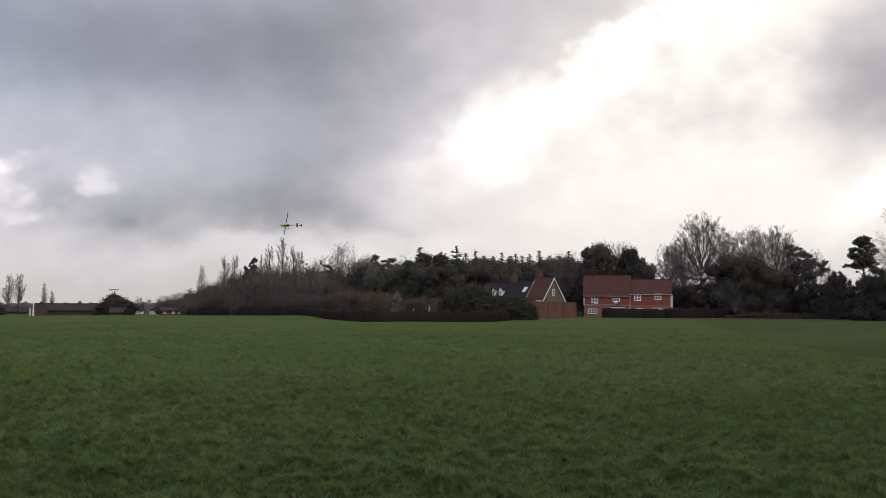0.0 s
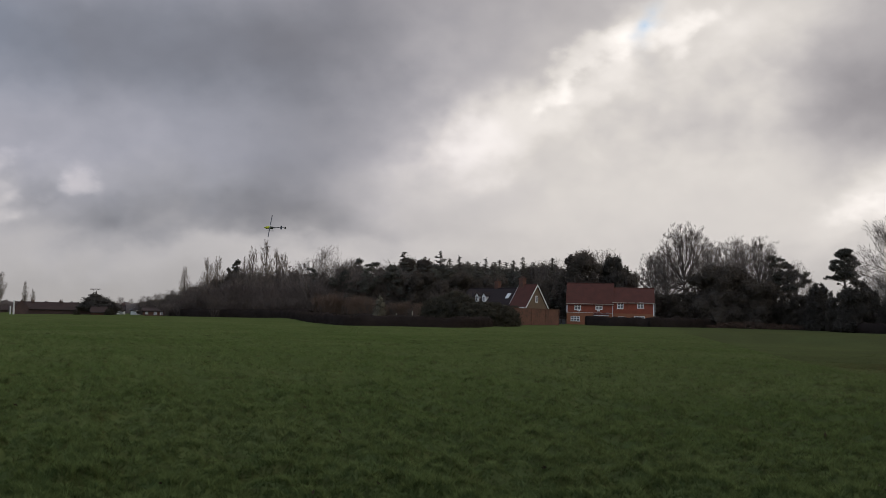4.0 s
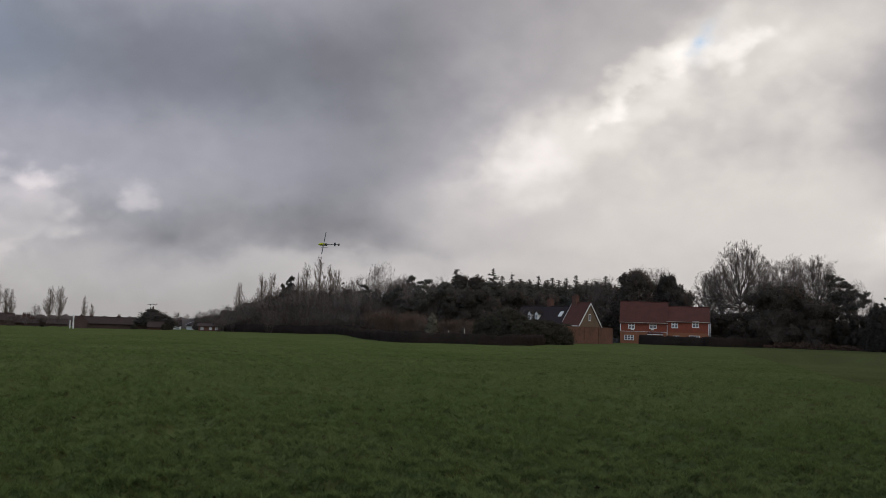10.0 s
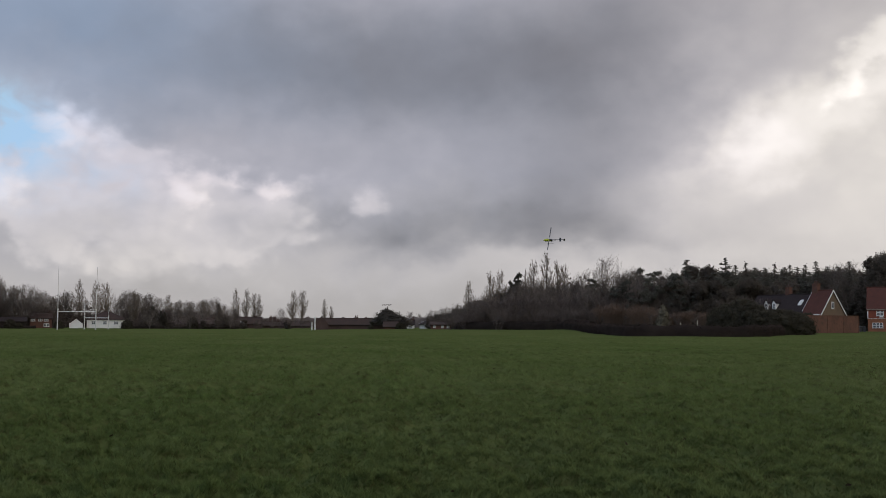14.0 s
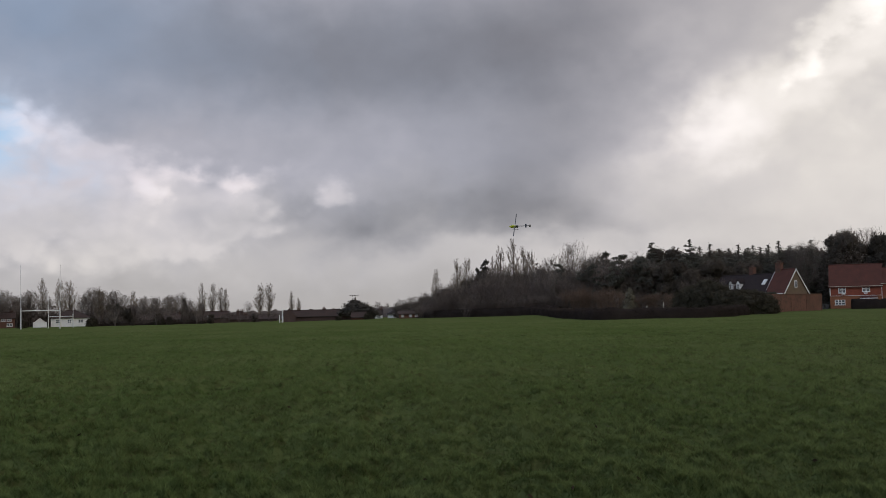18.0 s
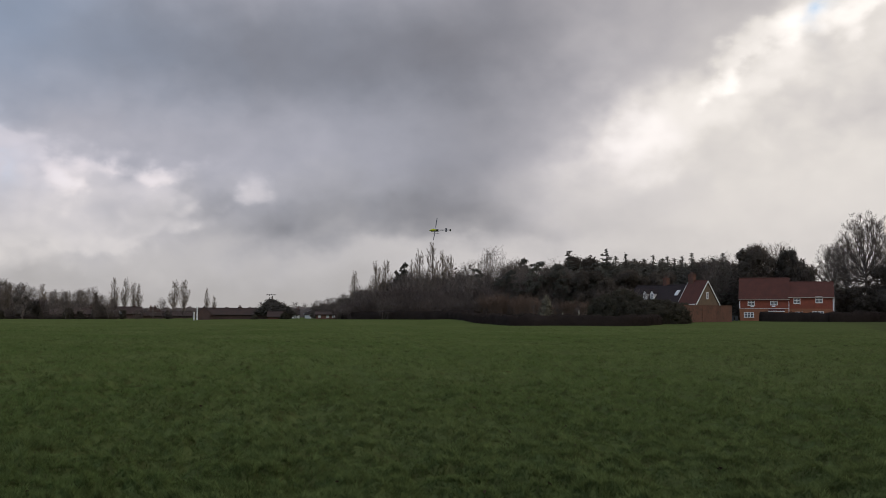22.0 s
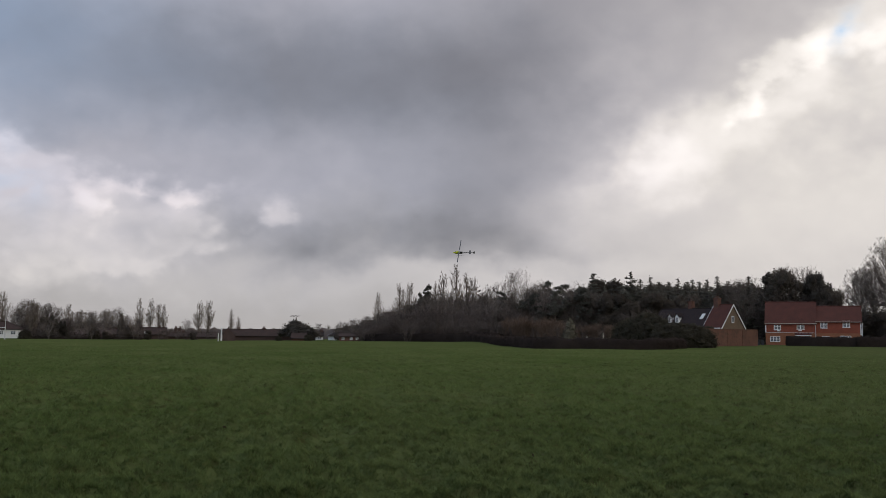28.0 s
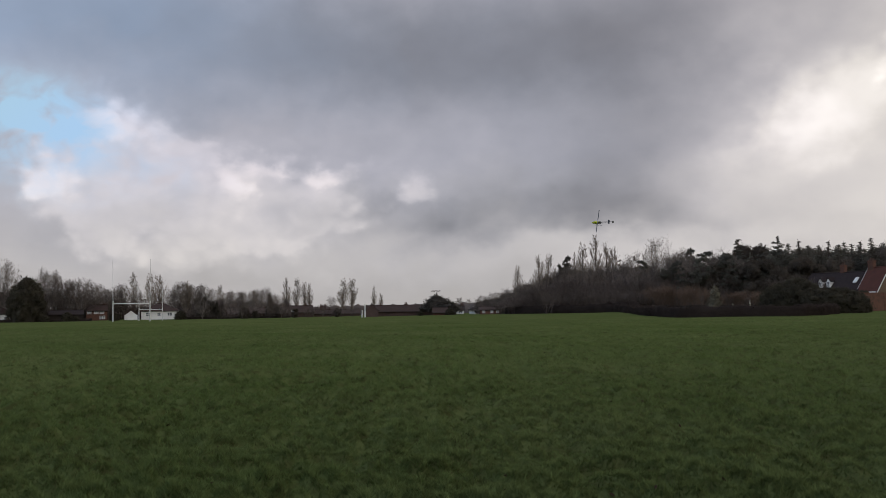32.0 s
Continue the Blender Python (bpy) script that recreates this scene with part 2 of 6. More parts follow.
    if thin:
        # light also comes through from the other side
        tl = nt.nodes.new("ShaderNodeBsdfTranslucent")
        mx = nt.nodes.new("ShaderNodeMixShader")
        mx.inputs[0].default_value = thin
        if isinstance(col, tuple):
            tl.inputs[0].default_value = (*col, 1)
        else:
            nt.links.new(col, tl.inputs[0])
        nt.links.new(p.outputs[0], mx.inputs[1])
        nt.links.new(tl.outputs[0], mx.inputs[2])
        nt.links.new(mx.outputs[0], nt.nodes["Material Output"].inputs[0])
    return m


GRASS = material("meadow_thatch", (0.086, 0.115, 0.037), 1.0, vary=(0.117, 0.142, 0.052), scale=0.10, second=(0.060, 0.064, 0.022, 3.6, 0.47, 0.70),
                 bump=0.05, bump_scale=9.0, spec=0.0, detail=8.0, bank_tint=(0.084, 0.092, 0.041))
BLADES = material("grass_blades", (0.108, 0.157, 0.050), 1.0, vary=(0.150, 0.190, 0.075), scale=0.10, second=(0.058, 0.078, 0.022, 3.6, 0.47, 0.70),
                  per_piece=0.22, spec=0.0, thin=0.6, detail=8.0, bank_tint=(0.096, 0.110, 0.048))
# dark green that carries the shade between tufts in its colour
TUSSOCK = material("tuft_shade_grass", (0.062, 0.080, 0.028), 1.0, vary=(0.084, 0.096, 0.038), scale=0.3, per_piece=0.3, spec=0.0, thin=0.4)
LITTER = material("dead_leaf_litter", (0.055, 0.036, 0.022), 0.9, vary=(0.035, 0.024, 0.016), scale=3.0, per_piece=0.3, spec=0.1)
DEAD_GRASS = material("dead_brown_grass", (0.120, 0.088, 0.044), 1.0, vary=(0.085, 0.092, 0.040), scale=0.6, per_piece=0.2, spec=0.0, thin=0.3)
BARK = material("bark", (0.165, 0.138, 0.120), 0.95, vary=(0.105, 0.088, 0.076), scale=1.5, spec=0.1)
BARK_DARK = material("dark_scrub_bark", (0.085, 0.070, 0.062), 0.95, vary=(0.060, 0.050, 0.045), scale=1.5, spec=0.1)
TWIG = material("twigs", (0.215, 0.180, 0.158), 0.95, vary=(0.135, 0.114, 0.100), scale=0.3, per_thing=0.25, spec=0.1)
TWIG_PALE = material("pale_twigs", (0.26, 0.215, 0.172), 0.95, vary=(0.20, 0.166, 0.135), scale=0.3, per_thing=0.2, spec=0.1)
TWIG_RUSSET = material("russet_twigs", (0.165, 0.112, 0.084), 0.95, vary=(0.130, 0.094, 0.074), scale=0.4, per_thing=0.2, spec=0.1)
TWIG_BROWN = material("brown_scrub_twigs", (0.136, 0.110, 0.097), 0.95, vary=(0.110, 0.091, 0.083), scale=0.25, per_thing=0.22, spec=0.1)
BIRCH = material("white_birch_bark", (0.30, 0.275, 0.25), 0.9, vary=(0.16, 0.145, 0.13), scale=1.2, spec=0.2)
NEEDLE = material("dark_needles", (0.142, 0.138, 0.118), 0.9, vary=(0.168, 0.162, 0.136), scale=0.3, per_piece=0.2, per_thing=0.25, spec=0.05, thin=0.55)
EVERGREEN = material("evergreen_leaves", (0.110, 0.093, 0.079), 0.9, vary=(0.130, 0.111, 0.091), scale=0.4, per_piece=0.1, per_thing=0.22, spec=0.05, thin=0.55)
YEW = material("dark_yew_leaves", (0.094, 0.084, 0.073), 0.9, vary=(0.112, 0.100, 0.086), scale=0.4, per_piece=0.2, per_thing=0.2, spec=0.05, thin=0.55)
SHRUB = material("dark_shrub_leaves", (0.062, 0.056, 0.043), 0.95, vary=(0.078, 0.070, 0.050), scale=0.7, per_piece=0.2, spec=0.03, thin=0.4)
CYPRESS = material("golden_green_leaves", (0.118, 0.106, 0.078), 0.9, vary=(0.095, 0.086, 0.064), scale=0.5, per_piece=0.3, spec=0.05)
HEDGE_LEAF = material("hedge_leaves", (0.048, 0.038, 0.034), 0.95, vary=(0.066, 0.052, 0.046), scale=0.5, per_piece=0.1, spec=0.0, thin=0.5)
BRACKEN = material("dead_bracken", (0.128, 0.080, 0.060), 0.95, vary=(0.092, 0.062, 0.050), scale=0.3, per_piece=0.12, spec=0.0)
BRICK_RED = material("red_brick", (0.285, 0.084, 0.052), 0.9, vary=(0.22, 0.070, 0.046), scale=1.2, second=(0.20, 0.066, 0.046, 6.0, 0.52, 0.7), spec=0.15)
BRICK_ORANGE = material("orange_brick", (0.31, 0.132, 0.070), 0.9, vary=(0.26, 0.112, 0.062), scale=1.0, second=(0.21, 0.10, 0.066, 7.0, 0.5, 0.7), spec=0.2)
BRICK_OLD = material("weathered_brick", (0.165, 0.084, 0.060), 0.9, vary=(0.115, 0.062, 0.048), scale=0.8, second=(0.095, 0.056, 0.044, 4.0, 0.5, 0.7), spec=0.15)
BRICK_WALL = material("garden_wall_brick", (0.188, 0.098, 0.070), 0.9, vary=(0.140, 0.078, 0.058), scale=0.5, second=(0.110, 0.070, 0.054, 1.6, 0.5, 0.7), spec=0.15)
BRICK_DARK = material("dark_brown_brick", (0.112, 0.074, 0.063), 0.95, vary=(0.086, 0.060, 0.054), scale=0.8, second=(0.075, 0.056, 0.052, 4.0, 0.5, 0.7), spec=0.1)
BRICK_YELLOW = material("buff_yellow_brick", (0.198, 0.138, 0.092), 0.9, vary=(0.156, 0.112, 0.078), scale=1.2, second=(0.17, 0.125, 0.080, 7.0, 0.5, 0.7), spec=0.2)
TILE_RED = material("clay_roof_tiles", (0.118, 0.048, 0.038), 0.9, vary=(0.095, 0.042, 0.034), scale=0.7, second=(0.070, 0.040, 0.034, 5.0, 0.5, 0.68), bump=0.03, bump_scale=6.0, spec=0.12)
TILE_BROWN = material("brown_roof_tiles", (0.076, 0.050, 0.043), 0.9, vary=(0.060, 0.043, 0.038), scale=0.7, second=(0.048, 0.040, 0.037, 5.0, 0.5, 0.68), spec=0.12)
SLATE = material("dark_slate_roof", (0.040, 0.030, 0.030), 0.9, vary=(0.031, 0.025, 0.026), scale=1.0, second=(0.055, 0.040, 0.036, 5.0, 0.5, 0.7), spec=0.12)
WHITE = material("white_painted_timber", (0.80, 0.80, 0.78), 0.5, vary=(0.72, 0.72, 0.70), scale=2.0, spec=0.4)
RENDER_WHITE = material("white_render", (0.88, 0.87, 0.84), 0.9, vary=(0.80, 0.78, 0.75), scale=0.8, spec=0.2)
CREAM = material("cream_render", (0.50, 0.46, 0.38), 0.9, vary=(0.42, 0.38, 0.31), scale=0.8, spec=0.2)
# pane colour lightened to include the sky mirrored in it
GLASS = material("window_glass", (0.09, 0.10, 0.11), 0.08, spec=0.9, vary=(0.14, 0.15, 0.16), scale=0.7)
DARK_WOOD = material("dark_stained_boards", (0.050, 0.040, 0.034), 0.85, vary=(0.035, 0.028, 0.025), scale=2.0, spec=0.2)
POST_PAINT = material("white_goalpost_paint", (0.70, 0.70, 0.68), 0.45, vary=(0.60, 0.60, 0.58), scale=1.5, spec=0.4)
PLASTIC_DARK = material("dark_bin_plastic", (0.025, 0.025, 0.028), 0.5, vary=(0.04, 0.04, 0.042), scale=3.0, spec=0.4)
POT = material("terracotta", (0.13, 0.080, 0.060), 0.85, vary=(0.10, 0.064, 0.050), scale=4.0, spec=0.2)
CANOPY = material("yellow_canopy_paint", (0.62, 0.66, 0.03), 0.3, vary=(0.50, 0.55, 0.03), scale=5.0, spec=0.5)
CARBON = material("black_carbon", (0.018, 0.018, 0.020), 0.35, vary=(0.03, 0.03, 0.033), scale=20.0, spec=0.5)
BLADE_GREY = material("grey_blade", (0.08, 0.08, 0.085), 0.4, vary=(0.11, 0.11, 0.115), scale=6.0, spec=0.5)
ALU = material("brushed_aluminium", (0.45, 0.45, 0.46), 0.35, 0.9, vary=(0.38, 0.38, 0.39), scale=10.0)



# ================= building helpers =================
rng = np.random.default_rng(7)


def thing(name, label, category, group="", kind=""):
    return tagged(new(name), label, category, group, kind)


def part(name, data, mat, parent=None, label=""):
    """Links a bmesh, or a finished mesh, as one object under a thing or a part."""
    if isinstance(data, bmesh.types.BMesh):
        me = bpy.data.meshes.new(name)
        bmesh.ops.recalc_face_normals(data, faces=data.faces[:])
        data.to_mesh(me)
        data.free()
    else:
        me = data
    if not me.materials:
        me.materials.append(mat)
    ob = new(name, me)
    ob.parent = parent
    return tagged(ob, label)


def mesh_of(name, verts, faces):
    """A mesh from arrays of corners and of equal-sized faces."""
    verts, faces = np.asarray(verts, np.float32), np.asarray(faces, np.int32)
    me = bpy.data.meshes.new(name)
    n, k = faces.shape
    me.vertices.add(len(verts))
    me.vertices.foreach_set("co", verts.ravel())
    me.loops.add(n * k)
    me.loops.foreach_set("vertex_index", faces.ravel())
    me.polygons.add(n)
    me.polygons.foreach_set("loop_start", np.arange(0, n * k, k, dtype=np.int32))
    me.update(calc_edges=True)
    return me


def box(bm, x0, x1, y0, y1, z0, z1, bevel=0.0):
    vs = [bm.verts.new((x, y, z)) for z in (z0, z1) for x, y in ((x0, y0), (x1, y0), (x1, y1), (x0, y1))]
    fs = [bm.faces.new([vs[i] for i in f]) for f in ((3, 2, 1, 0), (4, 5, 6, 7), (0, 1, 5, 4), (1, 2, 6, 5), (2, 3, 7, 6), (3, 0, 4, 7))]
    if bevel:
        bmesh.ops.bevel(bm, geom=list({e for f in fs for e in f.edges}), offset=bevel, segments=1, affect="EDGES")
    return bm


def boxed(*spans, bevel=0.0):
    return box(bmesh.new(), *spans, bevel=bevel)


def prism(pts, y0, y1):
    """A block whose outline pts lies in x and z, from y0 to y1."""
    bm = bmesh.new()
    a = [bm.verts.new((x, y0, z)) for x, z in pts]
    b = [bm.verts.new((x, y1, z)) for x, z in pts]
    bm.faces.new(a)
    bm.faces.new(b[::-1])
    for i in range(len(pts)):
        j = (i + 1) % len(pts)
        bm.faces.new((a[j], a[i], b[i], b[j]))
    return bm


def prism_x(pts, x0, x1):
    """The same with the outline in y and z, from x0 to x1."""
    bm = prism(pts, x0, x1)
    for v in bm.verts:
        v.co = (v.co.y, v.co.x, v.co.z)
    return bm


def rod(p0, p1, r0, r1=None, sides=10, bm=None):
    bm = bm or bmesh.new()
    p0, p1 = Vector(p0), Vector(p1)
    turn = (p1 - p0).to_track_quat("Z", "Y").to_matrix().to_4x4()
    bmesh.ops.create_cone(bm, cap_ends=True, segments=sides, radius1=r0, radius2=r0 if r1 is None else r1, depth=(p1 - p0).length,
                          matrix=Matrix.Translation((p0 + p1) / 2) @ turn)
    return bm


# ================= ground =================


def smooth(a, b, x):
    u = np.clip((x - a) / (b - a), 0, 1)
    return u * u * (3 - 2 * u)


def tuft_field(x, y):
    """Uneven tussocks a hand to half a metre across, from about -1 to 1."""
    k = np.random.default_rng(3)
    out = np.zeros_like(x)
    for wave in (0.26, 0.37, 0.52, 0.7, 0.95, 1.3, 1.9, 2.8):
        a, ph, bend = k.uniform(0, 2 * np.pi), k.uniform(0, 6, 2), k.uniform(0.5, 1.5)
        u, w = x * np.cos(a) + y * np.sin(a), -x * np.sin(a) + y * np.cos(a)
        out += np.sin(2 * np.pi * u / wave + ph[0] + bend * np.sin(2 * np.pi * w / (wave * 1.9) + ph[1]))
    return out / 2.6


def ground_z(x, y):
    """Height of the field: level, falling off gently beyond the pitch, with a sunken lawn beyond a straight bank."""
    x, y = np.asarray(x, float), np.asarray(y, float)
    r, az = np.hypot(x, y), np.degrees(np.arctan2(x, y))
    fall = np.interp(az, [-180, -30, -9, 0, 7, 180], [-1.1, -1.1, -1.0, -0.45, 0.0, 0.0])
    z = fall * smooth(150, 275, r)
    z = z + 0.35 * np.exp(-((az - 7.3) / 1.0) ** 2 - ((r - 196) / 14) ** 2)
    lip = ((x - 18.4) - (y - 22.4) / 2.14) * 0.906
    z = z - 1.25 * smooth(0, 5.5, lip) * (1 - smooth(144.0, 151.0, r + 1.5 * np.sin(az * 0.9))) * (1 - smooth(90, 130, az))
    roll = 0.05 * np.sin(x * 0.21 + 1.3 * np.sin(y * 0.11)) * np.sin(y * 0.17 + 0.8) + 0.03 * np.sin(x * 0.61 + y * 0.43)
    lumps_z = np.where(r < 75, tuft_field(x, y), 0.0) * 0.085 * (1 - smooth(30, 75, r)) * smooth(2, 4, r) * (1 - smooth(44, 60, np.abs(az - 7)))
    return z + lumps_z + roll * smooth(3, 10, r) * (1 - smooth(150, 220, r))


def at(az, d, dz=0.0):
    p = polar(az, d)
    return Vector((p.x, p.y, float(ground_z(p.x, p.y)) + dz))


def facing(az, d, turn=0.0, dz=0.0):
    """A pose on the ground, whose local y points away from the field's middle; turn: degrees, anticlockwise."""
    p = at(az, d, dz)
    return Matrix.Translation(p) @ pose(0, 0, 0, 0, 0, -az + turn)


def build_ground():
    r = np.concatenate([[0.0], np.geomspace(0.5, 4.4, 14), np.geomspace(4.5, 75, 400), np.geomspace(77, 139, 44), np.linspace(140, 156, 26), np.geomspace(158, 320, 50), np.geomspace(340, 4800, 24)])
    a = np.radians(np.concatenate([np.arange(-60, -38, 1.5), np.arange(-38, 52, 0.5), np.arange(52, 70, 1.5), np.arange(70, 300, 5)]))
    n = len(a)
    x, y = np.outer(r, np.sin(a)), np.outer(r, np.cos(a))
    v = np.stack([x, y, ground_z(x, y)], -1).reshape(-1, 3)
    i, j = np.meshgrid(np.arange(len(r) - 1), np.arange(n), indexing="ij")
    k = (j + 1) % n
    f = np.stack([i * n + j, i * n + k, (i + 1) * n + k, (i + 1) * n + j], -1).reshape(-1, 4)[:, ::-1]
    ob = part("ground", mesh_of("ground", v, f), GRASS)
    for p in ob.data.polygons:
        p.use_smooth = True
    tagged(ob, "short winter grass of a playing field", "ground", kind="structure")


build_ground()


def blade_mesh(x, y, size, width, sink=0.004):
    n = len(x)
    turn, way = rng.uniform(0, np.pi, n), rng.uniform(0, 2 * np.pi, n)
    lean = rng.uniform(0.3, 1.3, n) * size
    z = ground_z(x, y) - sink
    sx, sy = np.cos(turn) * width, np.sin(turn) * width
    tip = np.stack([x + np.cos(way) * lean, y + np.sin(way) * lean, z + size], -1)
    v = np.stack([np.stack([x - sx, y - sy, z], -1), np.stack([x + sx, y + sy, z], -1), tip], 1).reshape(-1, 3)
    return mesh_of("grass", v, np.arange(3 * n).reshape(-1, 3))


def build_grass(count=1500000):
    """Single blades, thicker and longer in tussocks; broader ones stand for bunches farther off."""
    r = 6.0 * (140 / 6.0) ** rng.random(count)
    az = np.radians(rng.uniform(-34, 48, count))
    x, y = r * np.sin(az), r * np.cos(az)
    tuft = tuft_field(x, y)
    keep = rng.random(count) < np.clip(0.82 + 0.40 * tuft, 0.50, 1) * (1 - smooth(60, 140, r))
    r, x, y, tuft = r[keep], x[keep], y[keep], tuft[keep]
    size = (0.022 + 0.032 * np.clip(tuft + 0.35, 0, 1.7)) * rng.uniform(0.55, 1.4, len(r))
    width = (0.0024 + 0.00036 * r) * rng.uniform(0.7, 1.4, len(r))
    # short blades that close the sward near the standing place
    m = 380000
    rm = 6.0 * (26 / 6.0) ** rng.random(m)
    am = np.radians(rng.uniform(-34, 48, m))
    x, y = np.concatenate([x, rm * np.sin(am)]), np.concatenate([y, rm * np.cos(am)])
    size = np.concatenate([size, rng.uniform(0.030, 0.050, m)])
    width = np.concatenate([width, (0.0026 + 0.0004 * rm) * rng.uniform(0.7, 1.4, m)])
    # the same grass all round the standing place
    n = 110000
    rr, aa = 9 * np.sqrt(rng.random(n)), rng.uniform(-np.pi, np.pi, n)
    outside = (rr < 6.1) | (np.abs(np.degrees(aa) - 7) > 41)
    x2, y2 = (rr * np.sin(aa))[outside], (rr * np.cos(aa))[outside]
    x, y = np.concatenate([x, x2]), np.concatenate([y, y2])
    size = np.concatenate([size, rng.uniform(0.014, 0.05, len(x2))])
    width = np.concatenate([width, rng.uniform(0.003, 0.006, len(x2))])
    ob = part("grass", blade_mesh(x, y, size, width), BLADES)
    tagged(ob, "short tufted green grass on the field", "grass", kind="stuff")
    # tussocks whose darker colour paints in the shadows of the tufts
    n, each = 1300, 34
    rr, aa = 9 * (70 / 9) ** rng.random(n), np.radians(rng.uniform(-33, 47, n))
    spread = rng.uniform(0.05, 0.16, n)
    x = np.repeat(rr * np.sin(aa), each) + rng.normal(0, 1, n * each) * np.repeat(spread, each)
    y = np.repeat(rr * np.cos(aa), each) + rng.normal(0, 1, n * each) * np.repeat(spread, each)
    ob = part("tussocks", blade_mesh(x, y, rng.uniform(0.035, 0.085, n * each), np.repeat(0.003 + 0.0003 * rr, each)), TUSSOCK)
    tagged(ob, "dark green tussocks that paint the shade among the grass tufts", "grass", kind="stuff")
    # dead leaves blown over the field
    n = 260
    rr, aa = rng.uniform(8, 45, n), np.radians(rng.uniform(-32, 46, n))
    x, y = rr * np.sin(aa), rr * np.cos(aa)
    pts = np.stack([x, y, ground_z(x, y) + 0.045], -1)
    ob = part("fallen_leaves", mesh_of("fallen_leaves", *leaves(pts, 0.032, 1.2, 0.5)), LITTER)
    tagged(ob, "scattered dead brown leaves on the grass", "leaves", kind="stuff")
    # browned patch on the sunken lawn
    n = 9000
    p = polar(40.2, 76)
    u, w = rng.normal(0, 1, n), rng.normal(0, 1, n)
    x, y = p.x + 3.4 * u + 0.8 * w, p.y + 3.6 * w - 2.2 * u
    ob = part("dead_grass", blade_mesh(x, y, rng.uniform(0.02, 0.06, n), rng.uniform(0.02, 0.05, n)), DEAD_GRASS)
    tagged(ob, "flattened brown dead grass on the sunken lawn", "grass", kind="stuff")


# ================= trees =================


def tubes(segs, sides=3):
    """One mesh of tapered tubes from rows p0, p1, r0, r1."""
    s = np.asarray(segs, float)
    p0, p1, r0, r1 = s[:, 0:3], s[:, 3:6], s[:, 6], s[:, 7]
    d = p1 - p0
    d /= np.linalg.norm(d, axis=1, keepdims=True) + 1e-9
    ref = np.where(np.abs(d[:, 2:3]) > 0.9, [[1.0, 0, 0]], [[0, 0, 1.0]])
    u = np.cross(d, ref)
    u /= np.linalg.norm(u, axis=1, keepdims=True)
    w = np.cross(d, u)
    rings = []
    for p, r in ((p0, r0), (p1, r1)):
        for k in range(sides):
            a = 2 * np.pi * k / sides
            rings.append(p + r[:, None] * (np.cos(a) * u + np.sin(a) * w))
    v = np.stack(rings, 1)
    n = len(s)
    base = (np.arange(n) * 2 * sides)[:, None]
    f = [np.concatenate([base + k, base + (k + 1) % sides, base + sides + (k + 1) % sides, base + sides + k], 1) for k in range(sides)]
    return v.reshape(-1, 3), np.stack(f, 1).reshape(-1, 4)


def leaves(points, size, stretch=1.6, flat=0.0):
    """Small four-cornered leaves or sprays at the points, turned at random; flat: 1 lays them level."""
    n = len(points)
    a = rng.normal(size=(n, 3))
    b = rng.normal(size=(n, 3))
    a[:, 2] *= 1 - flat
    b[:, 2] *= 1 - flat
    a /= np.linalg.norm(a, axis=1, keepdims=True)
    b -= (a * b).sum(1, keepdims=True) * a
    b /= np.linalg.norm(b, axis=1, keepdims=True)
    s = (size * rng.uniform(0.5, 1.4, n))[:, None]
    v = np.stack([points - a * s * stretch, points + b * s * 0.5, points + a * s * stretch, points - b * s * 0.5], 1)
    return v.reshape(-1, 3), np.arange(4 * n).reshape(-1, 4)


def joined(*pieces):
    vs, fs, k = [], [], 0
    for v, f in pieces:
        vs.append(v)
        fs.append(f + k)
        k += len(v)
    return np.concatenate(vs), np.concatenate(fs)


def unit(v):
    return v / (np.linalg.norm(v) + 1e-9)


def fork(out, p, d, length, radius, depth, spread, up, wiggle, kids):
    """Adds a limb of three bent pieces to out, and its side limbs."""
    q = p.copy()
    steps = 3 if depth > 1 else 2
    nodes = []
    for i in range(steps):
        d = unit(d + rng.normal(0, wiggle, 3) + np.array([0, 0, up]))
        e = q + d * length / steps
        ra, rb = radius * (1 - 0.5 * i / steps), radius * (1 - 0.5 * (i + 1) / steps)
        out.append((*q, *e, ra, rb))
        nodes.append((e, d, rb))
        q = e
    if depth <= 0:
        return
    for i in range(kids):
        e, dd, rb = nodes[min(steps - 1, int(rng.integers(0, steps)) + (1 if i < 2 else 0))]
        side = unit(np.cross(dd, rng.normal(size=3)))
        nd = unit(dd * math.cos(spread) + side * math.sin(spread) * rng.uniform(0.7, 1.3))
        fork(out, e, nd, length * rng.uniform(0.58, 0.82), rb * rng.uniform(0.5, 0.75), depth - 1, spread, up, wiggle, kids)


def sprays(nodes, length, count, width, spread, up):
    """Fine twigs as thin pointed slivers in two generations, from rows of place and direction."""
    nodes = np.asarray(nodes, float)
    p = np.repeat(nodes[:, :3], count, 0)
    d = np.repeat(nodes[:, 3:6], count, 0)

    def turned(d, s):
        d = d + rng.normal(0, s, d.shape) + np.array([0, 0, up])
        return d / np.linalg.norm(d, axis=1, keepdims=True)
    d = turned(d, spread)
    n1 = length * rng.uniform(0.6, 1.3, len(p))[:, None]
    q = np.repeat(p + d * n1 * 0.55, 3, 0) + np.repeat(d * n1 * 0.4, 3, 0) * rng.random((3 * len(p), 1))
    d2 = turned(np.repeat(d, 3, 0), spread)
    n2 = np.repeat(n1, 3, 0) * 0.6
    p, d, n = np.concatenate([p, q]), np.concatenate([d, d2]), np.concatenate([n1, n2])
    side = np.cross(d, rng.normal(size=d.shape))
    side *= width / np.linalg.norm(side, axis=1, keepdims=True)
    e = p + d * n
    v = np.stack([p - side, p + side, e], 1).reshape(-1, 3)
    return v, np.arange(len(v)).reshape(-1, 3)


